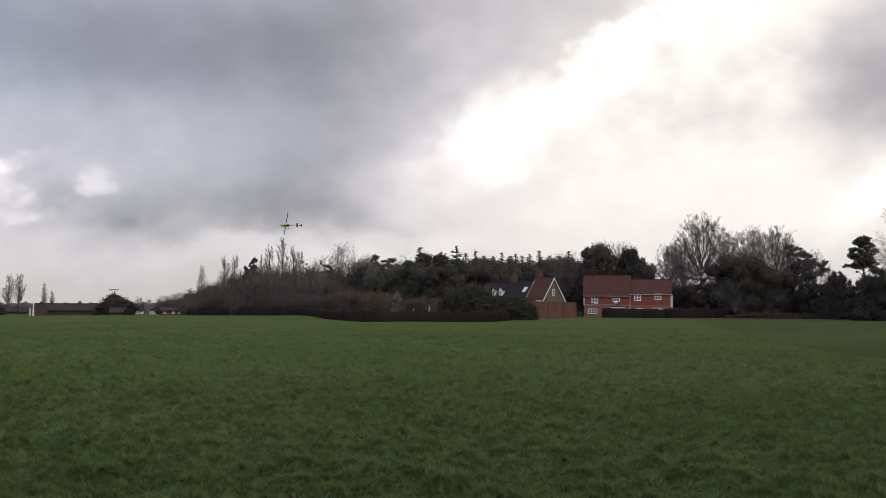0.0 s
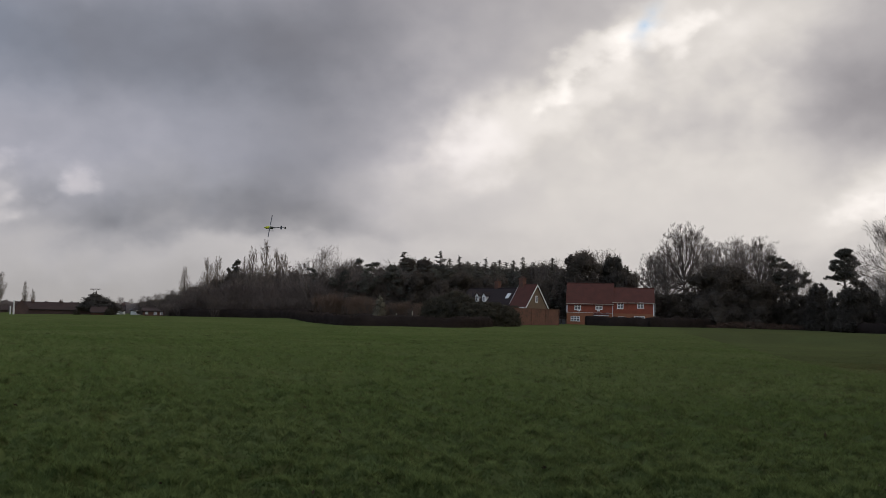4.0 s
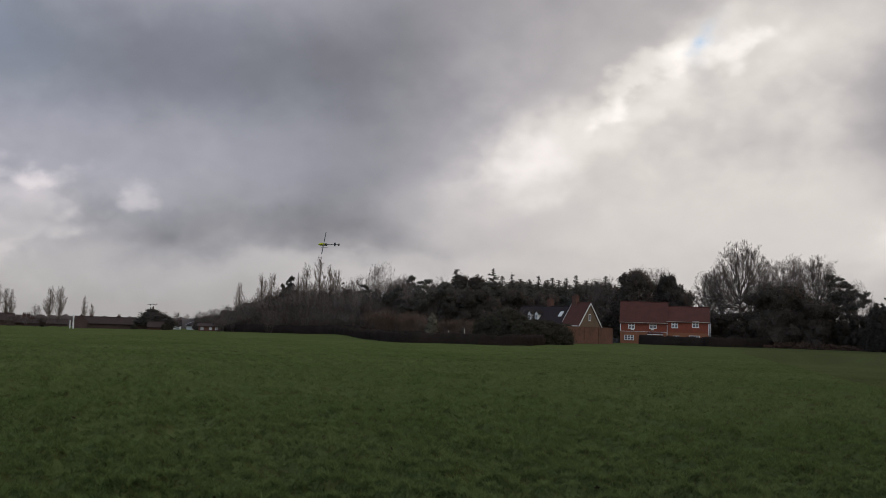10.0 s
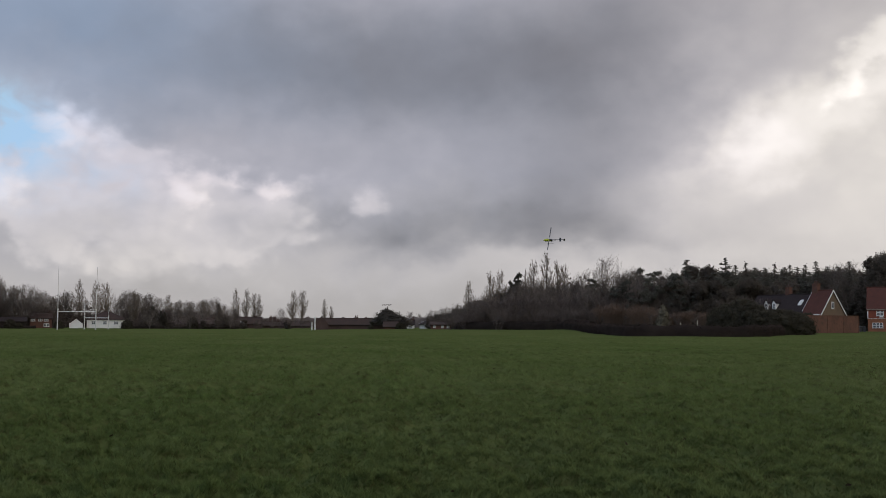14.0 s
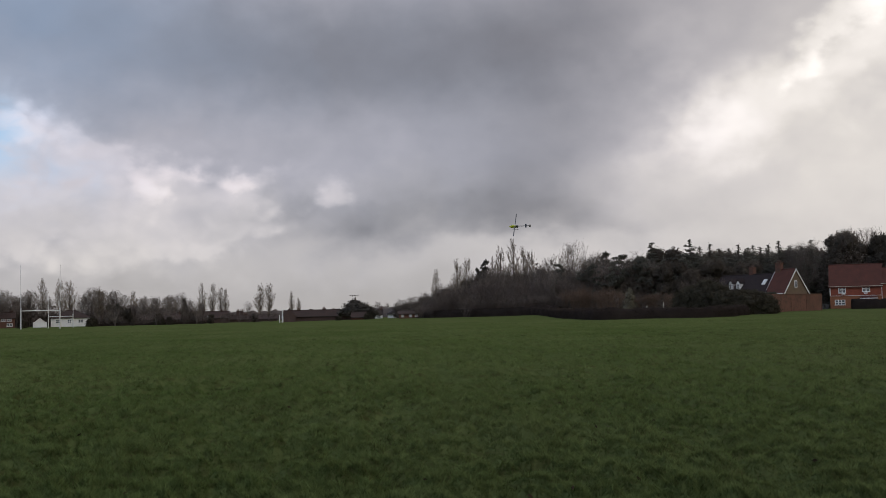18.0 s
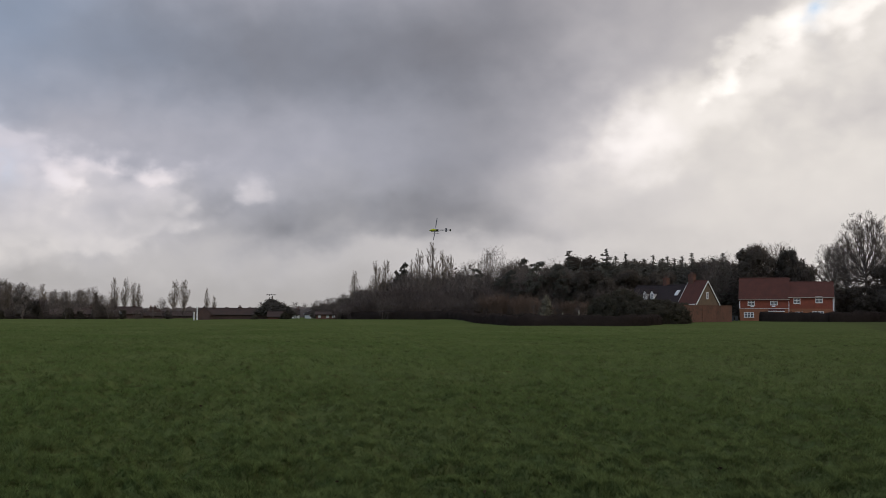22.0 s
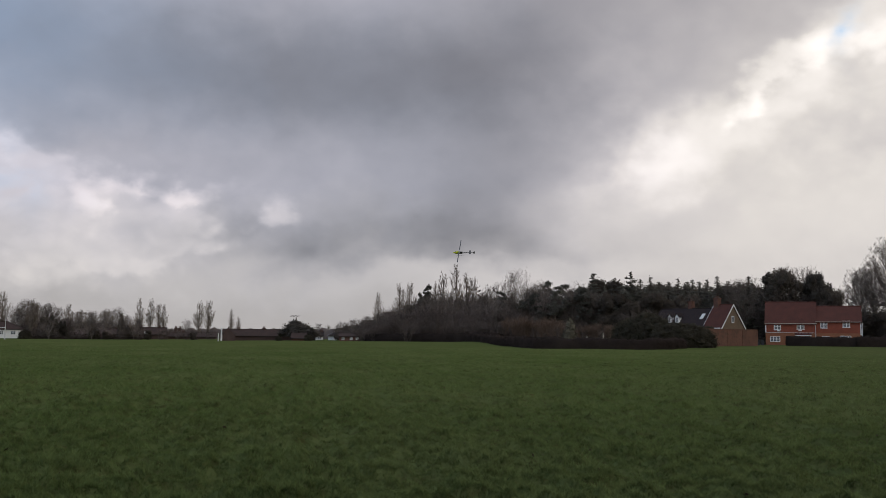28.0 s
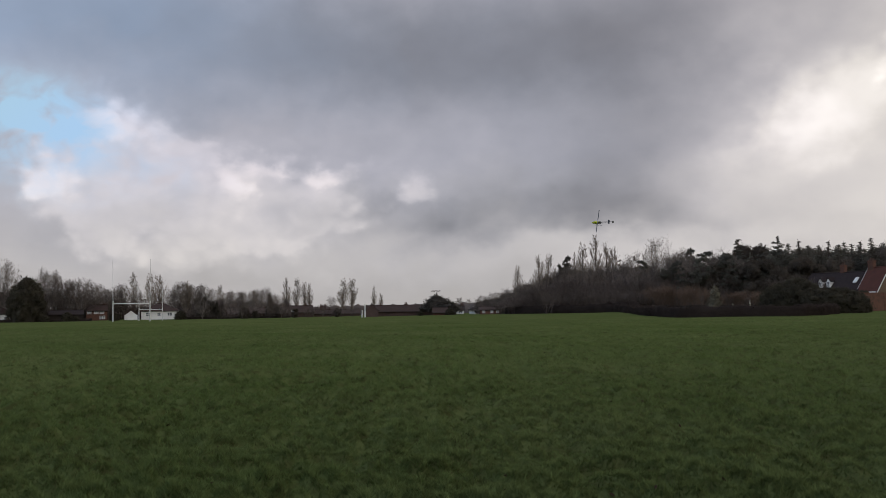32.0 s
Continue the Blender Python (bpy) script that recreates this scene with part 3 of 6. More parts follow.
def ends_of(c, least):
    """The outer ends of the thin pieces of c, with their directions."""
    t = c[c[:, 7] <= least]
    d = t[:, 3:6] - t[:, 0:3]
    return np.concatenate([t[:, 3:6], d / np.linalg.norm(d, axis=1, keepdims=True)], 1)


def fitted(h, stem, crown, spray):
    """Brings the highest twig to h."""
    k = h / max(crown[:, 5].max(), np.percentile(spray[0][:, 2], 99.9))
    crown, stem = crown.copy(), stem.copy()
    crown[:, 0:6] *= k
    stem[:, 0:6] *= k
    return stem, crown, (spray[0] * k, spray[1])


def bare_tree(h, trunk, limbs, depth, spread, up, first, kids=3, width=0.022, twig=0.05, per=5, fine=0.014, lift=0.12, loose=0.42):
    """Trunk, limbs and twigs of a leafless tree h high. first: how far the first limbs lean out, in radians."""
    stem, crown = [], []
    p, d = np.zeros(3), np.array([0, 0, 1.0])
    r = h * width
    for i in range(5):
        d = unit(d + rng.normal(0, 0.05, 3))
        e = p + d * h * trunk / 5
        stem.append((*p, *e, r * (1.25 if i == 0 else 1) * (1 - 0.07 * i), r * (1 - 0.07 * (i + 1))))
        p = e
    for i in range(limbs):
        a = 2 * np.pi * (i + rng.uniform(-0.3, 0.3)) / limbs
        lean = first * (0.15 if i == 0 else rng.uniform(0.6, 1.2))
        nd = np.array([math.cos(a) * math.sin(lean), math.sin(a) * math.sin(lean), math.cos(lean)])
        start = p - np.array([0, 0, h * trunk * rng.uniform(0, 0.35)]) * (i > 0)
        fork(crown, start, nd, h * (1 - trunk) * rng.uniform(0.36, 0.46), r * 0.55, depth, spread, up, 0.14, kids)
    c = np.asarray(crown)
    nodes = ends_of(c, np.percentile(c[:, 7], 88))
    c[:, 6:8] = np.maximum(c[:, 6:8], 0.018)
    return fitted(h, np.asarray(stem), c, sprays(nodes, h * twig, per, fine, loose, lift))


def bent(out, a, b, pull, r0, r1, steps=4):
    """A limb from a to b that sets off along pull and bends over; returns its points and directions."""
    a, b = np.asarray(a, float), np.asarray(b, float)
    c = a + np.asarray(pull, float)
    t = np.linspace(0, 1, steps + 1)[:, None]
    p = (1 - t) ** 2 * a + 2 * t * (1 - t) * c + t ** 2 * b
    p[1:-1] += rng.normal(0, 0.025 * np.linalg.norm(b - a), p[1:-1].shape)
    r = np.linspace(r0, r1, steps + 1)
    for k in range(steps):
        out.append((*p[k], *p[k + 1], r[k], r[k + 1]))
    return p


def crowned_tree(h, trunk=0.28, wide=0.30, limbs=9, seconds=7, thirds=4, per=3, fine=0.018, twig=0.05, low=-0.75, leader=True, pull=0.15, base=None, first=3):
    """A leafless tree whose limbs fan out into a rounded crown filled with fine twigs."""
    stem, crown, ends = [], [], []
    r = h * 0.023
    fork_z = h * trunk
    top = bent(stem, (0, 0, 0), (rng.normal(0, 0.02 * h), rng.normal(0, 0.02 * h), fork_z), (0, 0, fork_z * 0.5), r * 1.2, r * 0.75, 5)
    foot = fork_z if base is None else h * base
    mid, half = np.array([0, 0, (foot + h) * 0.5]), np.array([h * wide, h * wide, (h - foot) * 0.5])

    def outward(d, k):
        return mid + d * half * k * (1 + 0.10 * math.sin(d[0] * 7 + d[2] * 5) * math.sin(d[1] * 6))

    def tip_dir(p):
        return unit((p - mid) / half)
    for i in range(limbs):
        a = 2 * np.pi * (i + rng.uniform(-0.3, 0.3)) / limbs
        up = 0.95 if (i == 0 and leader) else rng.uniform(low * 0.6, 0.8)
        d = np.array([math.cos(a) * math.sqrt(max(0, 1 - up * up)), math.sin(a) * math.sqrt(max(0, 1 - up * up)), up])
        start = top[-1] if i < 3 else top[int(rng.integers(first, 6))]
        goal_p = outward(d, rng.uniform(0.62, 0.78))
        p1 = bent(crown, start, goal_p, (goal_p - start) * 0.15 + np.array([0, 0, pull * np.linalg.norm(goal_p - start)]), r * 0.48, r * 0.16, 6)
        for j in range(seconds):
            s = p1[int(rng.integers(2, 7))]
            d2 = unit(tip_dir(p1[-1]) + rng.normal(0, 0.42, 3) + np.array([0, 0, 0.12]))
            if d2[2] < low:
                d2[2] = low
                d2 = unit(d2)
            g2 = outward(d2, rng.uniform(0.80, 0.93))
            p2 = bent(crown, s, g2, (g2 - s) * 0.25 + np.array([0, 0, 0.06 * np.linalg.norm(g2 - s)]), r * 0.15, r * 0.055, 4)
            for k in range(thirds):
                s3 = p2[int(rng.integers(1, 5))]
                g3 = outward(unit(tip_dir(g2) + rng.normal(0, 0.26, 3)), rng.uniform(0.86, 1.0))
                p3 = bent(crown, s3, g3, (g3 - s3) * 0.4 + np.array([0, 0, 0.02 * np.linalg.norm(g3 - s3)]), r * 0.055, r * 0.03, 3)
                for m in (1, 2, 3):
                    ends.append((*p3[m], *unit(p3[m] - p3[m - 1])))
    c = np.asarray(crown)
    c[:, 6:8] = np.maximum(c[:, 6:8], 0.020)
    return fitted(h, np.asarray(stem), c, sprays(ends, h * twig, per, fine, 0.52, 0.12))


def fan_tree(h, heart_z=0.26, side=0.50, rise=0.73, limbs=32, lowest=1.50, per=4, fine=0.013, girth=0.015, leader=0.78, limb=0.34, reach=(0.84, 0.97), spray=0.045):
    """A leafless tree with a straight leader, whose limbs sweep out and up into an open fan of fine twigs."""
    crown, ends = [], []
    r = h * girth
    k = np.linspace(0, 1, 13)[:, None]
    top = k * np.array([0.02 * h, 0.0, leader * h]) + 0.008 * h * np.sin(k * np.array([5.0, 7.0, 0.0]))
    stem = [(*top[i], *top[i + 1], r * (1 - 0.065 * i), r * (1 - 0.065 * (i + 1))) for i in range(12)]
    heart = np.array([0, 0, heart_z * h])

    def rim(lean, a, k):
        return heart + np.array([math.sin(lean) * math.cos(a) * side, math.sin(lean) * math.sin(a) * side, math.cos(lean) * rise]) * h * k
    for i in range(limbs):
        q = i / (limbs - 1)
        u = heart_z - 0.04 + (leader - heart_z) * q ** 0.9
        a, lean = 2.4 * i + rng.uniform(-0.4, 0.4), lowest - (lowest - 0.2) * q + rng.uniform(-0.15, 0.15)
        start = top[min(12, int(round(u / leader * 12)))]
        g = rim(lean, a, rng.uniform(*reach))
        p1 = bent(crown, start, g, (g - start) * 0.45 + np.array([math.cos(a), math.sin(a), -0.3]) * 0.04 * h, r * limb * (1.15 - u), r * 0.2 * limb, 6)
        for j in range(7):
            k = int(rng.integers(1, 6))
            g2 = rim(lean + rng.normal(0, 0.20), a + rng.normal(0, 0.35), rng.uniform(0.80, 1.0))
            g2 = p1[k] + (g2 - p1[k]) * rng.uniform(0.45, 1.0)
            p2 = bent(crown, p1[k], g2, (g2 - p1[k]) * 0.4 + np.array([0, 0, 0.01 * h]), r * 0.27 * limb, r * 0.1 * limb, 4)
            for m in range(4):
                b = p2[int(rng.integers(1, 5))]
                e = b + unit(unit(g2 - heart) + rng.normal(0, 0.35, 3)) * h * rng.uniform(0.04, 0.10)
                p3 = bent(crown, b, e, (e - b) * 0.5, r * 0.035, r * 0.02, 2)
                ends.append((*p3[-1], *unit(p3[-1] - p3[-2])))
    c = np.asarray(crown)
    c[:, 6:8] = np.maximum(c[:, 6:8], 0.014)
    return fitted(h, np.asarray(stem), c, sprays(ends, h * spray, per, fine, 0.38, 0.06))


def poplar_tree(h, branches=60, wide=0.085):
    """Narrow spindle: branches leave the stem at a low angle and turn straight up."""
    stem, crown, ends = [], [], []
    p = np.zeros(3)
    r = h * 0.014
    for i in range(10):
        e = np.array([rng.normal(0, 0.08), rng.normal(0, 0.08), h * 0.97 * (i + 1) / 10])
        stem.append((*p, *e, r * (1 - i / 10.6), r * (1 - (i + 1) / 10.6)))
        p = e
    for i in range(branches):
        u = rng.uniform(0.10, 0.86)
        v = min(0.985, u + (0.10 + 0.30 * (1 - u)) * rng.uniform(0.6, 1.2))
        reach = h * wide * 2.0 * (v + 0.08) ** 0.7 * max(0.02, 1 - v) ** 0.62 * rng.uniform(0.5, 1.15)
        a = rng.uniform(0, 2 * np.pi)
        s, g = np.array([0, 0, h * u]), np.array([math.cos(a) * reach, math.sin(a) * reach, h * v])
        p1 = bent(crown, s, g, np.array([math.cos(a) * reach * 0.75, math.sin(a) * reach * 0.75, (g - s)[2] * 0.35]), r * 0.26 * (1.15 - u), 0.02, 4)
        for k in range(5):
            q = p1[int(rng.integers(1, 5))]
            out = np.array([math.cos(a), math.sin(a), 0]) * reach * 0.15 + rng.normal(0, 0.014 * h, 3) * (1 - v + 0.15)
            e = q + out + np.array([0, 0, h * 0.06 * rng.uniform(0.5, 1.2) * (1.25 - v)])
            p2 = bent(crown, q, e, (e - q) * 0.5, 0.022, 0.016, 2)
            ends.append((*p2[-1], *unit(p2[-1] - p2[-2])))
            ends.append((*p2[1], *unit(p2[1] - p2[0])))
        ends.append((*p1[-1], *unit(p1[-1] - p1[-2])))
    c = np.asarray(crown)
    c[:, 6:8] = np.maximum(c[:, 6:8], 0.018)
    return fitted(h, np.asarray(stem), c, sprays(ends, h * 0.034, 2, 0.014, 0.18, 0.25))


def scrub(h, stems):
    """Many thin stems from one stool."""
    stem, crown = [], []
    for i in range(stems):
        a, lean = rng.uniform(0, 2 * np.pi), rng.uniform(0.05, 0.55)
        d = np.array([math.cos(a) * math.sin(lean), math.sin(a) * math.sin(lean), math.cos(lean)])
        q = np.array([math.cos(a), math.sin(a), 0]) * rng.uniform(0, h * 0.25)
        e = q + d * h * 0.3
        stem.append((*q, *e, h * 0.010, h * 0.007))
        fork(crown, e, d, h * 0.34 * rng.uniform(0.7, 1.1), h * 0.006, 1, 0.45, 0.05, 0.12, 4)
    c = np.asarray(crown)
    s = np.asarray(stem)
    nodes = np.concatenate([ends_of(c, 9.0), ends_of(s, 9.0)])
    c[:, 6:8] = np.maximum(c[:, 6:8], 0.020)
    return fitted(h, s, c, sprays(nodes, h * 0.20, 5, 0.017, 0.40, 0.16))


def spruce(h, radius, tiers=24, dense=1.0, droop=0.35, bare=0.12, uneven=0.25):
    """Conifer: a straight stem and whorls of drooping boughs with sprays of needles."""
    stem = [(0, 0, 0, 0, 0, h * 0.55, h * 0.016, h * 0.009), (0, 0, h * 0.55, 0, 0, h, h * 0.009, h * 0.001)]
    boughs, pts = [], []
    for t in range(tiers):
        u = bare + (1 - bare) * (t + rng.uniform(-0.3, 0.3)) / tiers
        z = h * min(0.985, u)
        reach = radius * (1 - u) ** 0.95 * (1 + rng.normal(0, uneven)) + 0.025 * radius
        n = int(5 + 4 * (1 - u))
        for k in range(n):
            a = 2 * np.pi * (k + rng.uniform(-0.4, 0.4)) / n
            length = max(0.15, reach * rng.uniform(0.65, 1.2))
            q = np.array([0, 0, z])
            q[2] = min(h * 0.985, z + rng.normal(0, 0.6 * h / tiers))
            e = q + np.array([math.cos(a) * length, math.sin(a) * length, -droop * length * rng.uniform(0.1, 1.4)])
            boughs.append((*q, *e, h * 0.0035, h * 0.001))
            m = max(5, int(length * 15 * dense))
            s = rng.random(m)[:, None] ** 0.7
            pts.append(q + (e - q) * s + rng.normal(0, 1, (m, 3)) * (0.10 * length + 0.05) * np.array([1, 1, 0.55]))
    tip = np.array([[0, 0, h * 0.97]]) + rng.normal(0, 0.05, (14, 3)) * np.array([1, 1, 5])
    return np.asarray(stem), np.asarray(boughs), np.concatenate(pts + [tip])


def clumped(clumps, per, squash=0.75, shell=0.55):
    """Points in rounded clumps, rows of x, y, z, radius; most lie near the clump's skin."""
    out = []
    for x, y, z, r in clumps:
        d = rng.normal(size=(max(8, int(per * r * r)), 3))
        d /= np.linalg.norm(d, axis=1, keepdims=True)
        k = (shell + (1.05 - shell) * rng.random(len(d)))[:, None] * (1 + 0.18 * np.sin(d[:, :1] * 5 + x) * np.sin(d[:, 1:2] * 6 + y))
        out.append(np.array([x, y, z]) + d * k * r * np.array([1, 1, squash]))
    return np.concatenate(out)


def lumps(clumps, squash=0.7, scale=0.72, sub=1):
    """Rough solid hearts of the clumps, so that the crown is dense inside."""
    bm = bmesh.new()
    for x, y, z, r in clumps:
        got = bmesh.ops.create_icosphere(bm, subdivisions=sub, radius=r * scale)
        for v in got["verts"]:
            c = v.co
            k = 1 + 0.16 * noise.noise(c * (2.2 / r) + Vector((x, y, z)))
            v.co = Vector((x + c.x * k, y + c.y * k, z + c.z * k * squash))
    me = bpy.data.meshes.new("heart")
    bm.to_mesh(me)
    bm.free()
    v = np.empty(len(me.vertices) * 3, np.float32)
    me.vertices.foreach_get("co", v)
    f = np.empty(len(me.polygons) * 3, np.int32)
    me.polygons.foreach_get("vertices", f)
    bpy.data.meshes.remove(me)
    f = f.reshape(-1, 3)
    return v.reshape(-1, 3), np.concatenate([f, f[:, 2:3]], 1), f


class Kinds:
    """One built example of each form of tree, from which the others are copied."""
    made = {}
    used = {}


def tree_from(form, label, stem, crown_mesh, stem_mat, crown_mat, extra=None):
    ob = thing(form_name(form), label, "tree")
    v, f = tubes(stem, 7)
    tagged(part("trunk", mesh_of("trunk", v, f), stem_mat, ob), kind="stuff" if form.startswith(("scrub", "russet")) else "")
    part("crown", crown_mesh, crown_mat, ob)
    if extra:
        tagged(part("branchwork", extra[0], extra[1], ob), kind="stuff")
    Kinds.made[form] = ob
    Kinds.used[form] = False


def form_name(form):
    return form.rstrip("123456789")


def twig_mesh(c, spray):
    v, f = tubes(c, 3)
    f = np.concatenate([f[:, [0, 1, 2]], f[:, [0, 2, 3]]])
    return mesh_of("crown", *joined((v, f), spray))


def leaf_mesh(points, size, stretch=1.6, flat=0.0, clumps=None, squash=0.7, core=0.72):
    v, f = leaves(points, size, stretch, flat)
    if clumps is not None:
        cv, _, cf = lumps(clumps, squash, core)
        # hearts as four-cornered faces built from pairs of corners
        mid = (cv[cf[:, 2]] + cv[cf[:, 0]]) / 2
        quad_v = np.stack([cv[cf[:, 0]], cv[cf[:, 1]], cv[cf[:, 2]], mid], 1).reshape(-1, 3)
        v, f = joined((v, f), (quad_v, np.arange(len(quad_v)).reshape(-1, 4)))
    return mesh_of("crown", v, f)


def build_kinds():
    for i in range(3):
        s, c, t = fan_tree(20, 0.24, 0.36 + 0.03 * i, 0.75, 24, 1.6, 4, 0.019, 0.019, 0.5)
        tree_from("bare_oak%d" % (i + 1), "large leafless broad-crowned tree beyond the field", s, twig_mesh(c, t), BARK, TWIG)
    for i in range(2):
        s, c, t = fan_tree(20, 0.34, 0.36 + 0.03 * i, 0.66, 30, 1.9, 9, 0.014, 0.024, 0.56, 0.52, (0.90, 0.98), 0.040)
        tree_from("tall_oak%d" % (i + 1), "tall leafless tree with a rounded twiggy crown", s, twig_mesh(c, t), BARK, TWIG)
    for i in range(3):
        s, c, t = poplar_tree(18, 58 + 8 * i, 0.080 + 0.010 * i)
        tree_from("lombardy_poplar%d" % (i + 1), "tall narrow leafless poplar with upright branches", s, twig_mesh(c, t), BARK, TWIG_PALE)
    s, c, t = fan_tree(20, per=5, fine=0.014, girth=0.017)
    tree_from("open_tree", "tall open leafless tree with upswept limbs", s, twig_mesh(c, t), BARK, TWIG)
    for i in range(3):
        s, c, t = crowned_tree(14, 0.13, 0.30 + 0.03 * i, 9, 5, 4, 2, 0.015, 0.062, -0.8)
        tree_from("bare_tree%d" % (i + 1), "leafless twiggy tree in the belt round the field", s, twig_mesh(c, t), BARK, TWIG)
    for i in range(2):
        s, c, t = crowned_tree(13, 0.30, 0.22, 8, 6, 4, 2, 0.015, 0.06, -0.5)
        tree_from("birch%d" % (i + 1), "leafless birch with a pale trunk", s, twig_mesh(c, t), BIRCH, TWIG)
    for i in range(3):
        s, c, t = scrub(6, 10)
        tree_from("scrub_bush%d" % (i + 1), "leafless brown thicket of thin stems", s, twig_mesh(c, t), BARK_DARK, TWIG_BROWN)
    for i in range(2):
        s, c, t = scrub(5, 12)
        tree_from("russet_bush%d" % (i + 1), "leafless reddish-brown bush in front of the wood", s, twig_mesh(c, t), BARK_DARK, TWIG_RUSSET)
    for i in range(3):
        s, b, p = spruce(16, 3.0, 46, 1.0, 0.40, 0.08, 0.20)
        v, f = tubes(b, 3)
        tree_from("spruce%d" % (i + 1), "dark narrow spruce with a pointed top", s, leaf_mesh(p, 0.19 * (0.35 + 0.65 * np.clip(1.05 - p[:, 2] / 16, 0, 1)), 1.8, 0.1), BARK, NEEDLE, (mesh_of("branchwork", v, f), BARK))
    for i in range(2):
        s, b, p = spruce(17, 4.6, 22, 1.5, -0.12, 0.22, 0.55)
        v, f = tubes(b, 3)
        tree_from("ragged_conifer%d" % (i + 1), "dark ragged conifer with open horizontal boughs", s, leaf_mesh(p, 0.17, 1.8, 0.45), BARK, NEEDLE, (mesh_of("branchwork", v, f), BARK))
    for i in range(2):
        # pine: long bare stem, flat pads of needles
        h = 16
        s, c, _ = bare_tree(h, 0.55, 6, 1, 0.6, 0.02, 1.15, 3, 0.016)
        ends = c[:, 3:6][rng.permutation(len(c))[:30]]
        cl = [(*e, rng.uniform(0.5, 1.05)) for e in ends]
        for _ in range(34):
            a, u = rng.uniform(0, 2 * np.pi), rng.uniform(0.55, 0.98)
            w = 3.0 * math.sqrt(max(0.03, 1 - ((u - 0.72) / 0.28) ** 2)) * rng.uniform(0.3, 1.0)
            cl.append((math.cos(a) * w, math.sin(a) * w, h * u, rng.uniform(0.5, 1.0)))
        v, f = tubes(c, 4)
        tree_from("scots_pine%d" % (i + 1), "pine with a bare trunk and dark clumped crown", s, leaf_mesh(clumped(cl, 120, 0.6, 0.4), 0.19, 1.7, 0.1, cl, 0.5, 0.5), BARK, NEEDLE,
                  (mesh_of("branchwork", v, f), BARK))
    for i in range(3):
        # dense evergreen, broad and lumpy
        h, w = 10, 4.2
        cl = [(0, 0, h * 0.45, w * 0.72), (0, 0, h * 0.22, w * 0.8)]
        for _ in range(22):
            a, u = rng.uniform(0, 2 * np.pi), rng.uniform(0.08, 0.9)
            rr = w * math.sqrt(max(0.05, 1 - (u - 0.25) ** 2 / 0.62)) * 0.68
            cl.append((math.cos(a) * rr, math.sin(a) * rr, h * u, rng.uniform(0.9, 1.7)))
        stem = [(0, 0, 0, 0, 0, h * 0.4, 0.25, 0.18)]
        dark = i == 2
        tree_from("yew" if dark else "evergreen_tree%d" % (i + 1), "dense dark evergreen tree with a lumpy outline", stem, leaf_mesh(clumped(cl, 190, 0.9, 0.6), 0.155, 1.5, 0, cl, 0.85, 0.80), BARK, YEW if dark else EVERGREEN)
    for i in range(2):
        # narrow cypress
        h = 8
        cl = [(rng.normal(0, 0.15), rng.normal(0, 0.15), h * u, 1.5 * (1 - u) ** 0.6 + 0.12) for u in np.linspace(0.08, 0.97, 14)]
        stem = [(0, 0, 0, 0, 0, h * 0.5, 0.16, 0.1)]
        tree_from("cypress%d" % (i + 1), "dark pointed cypress by the field's edge", stem, leaf_mesh(clumped(cl, 260, 1.0, 0.8), 0.13, 1.6, 0, cl, 1.0, 0.85), BARK, YEW)
    # cedar with a rounded dome and a flat tuft on top
    cl = [(-0.6, 0, 2.5, 2.5), (-2.0, 0.2, 2.0, 1.9), (0.9, -0.2, 2.4, 1.9), (0.1, 0, 3.8, 1.75), (-2.9, 0, 1.5, 1.2), (-3.3, 0.2, 2.2, 0.6), (1.9, 0.3, 1.9, 1.0), (2.3, 0, 2.7, 0.7), (2.7, 0.1, 1.5, 0.6),
          (-1.4, 0.4, 3.2, 1.2), (0.8, -0.3, 3.5, 1.0), (0.1, 0, 4.6, 1.0), (0.5, 0, 4.9, 0.7), (0.3, 0, 5.6, 0.30), (0.35, 0, 6.5, 0.30), (-0.25, 0, 6.55, 0.24), (0.9, 0, 6.55, 0.24)]
    stem = [(0, 0, 0, 0, 0, 3.0, 0.32, 0.25), (0, 0, 3.0, 0.1, 0, 6.2, 0.25, 0.06)]
    tree_from("cedar", "dark domed cedar with a flat tuft on top", stem, leaf_mesh(clumped(cl, 130, 0.8, 0.7), 0.15, 1.5, 0.3, cl[:13], 0.80, 0.86), BARK, YEW)
    # umbrella-crowned pine on a tall stem, seen alone against the sky
    cl = []
    for layer, (u, w) in enumerate(((0.985, 1.1), (0.945, 1.9), (0.90, 2.4), (0.855, 2.6), (0.81, 2.5), (0.765, 2.5), (0.72, 2.2), (0.68, 1.6))):
        for k in range(11):
            a = 2.4 * k + layer
            q = w * math.sqrt((k + 0.5) / 11) * rng.uniform(0.85, 1.1)
            cl.append((math.cos(a) * q, math.sin(a) * q, 14 * u - 0.09 * q * q + rng.uniform(-0.42, 0.30), rng.uniform(0.45, 0.80)))
    cl += [(-3.0, 0, 9.3, 0.5), (-2.4, 0.3, 9.2, 0.5), (-3.6, -0.2, 9.0, 0.4), (-1.8, 0, 9.0, 0.4), (2.7, 0, 9.5, 0.45), (1.3, 0.2, 8.4, 0.35), (-1.0, 0.2, 8.2, 0.35)]
    stem = [(0, 0, 0, 0.1, 0, 7, 0.26, 0.20), (0.1, 0, 7, 0, 0, 13.4, 0.20, 0.05)]
    lim = [(0, 0, z - 0.5, x, y, z, 0.07, 0.03) for x, y, z, r in cl]
    v, f = tubes(lim, 4)
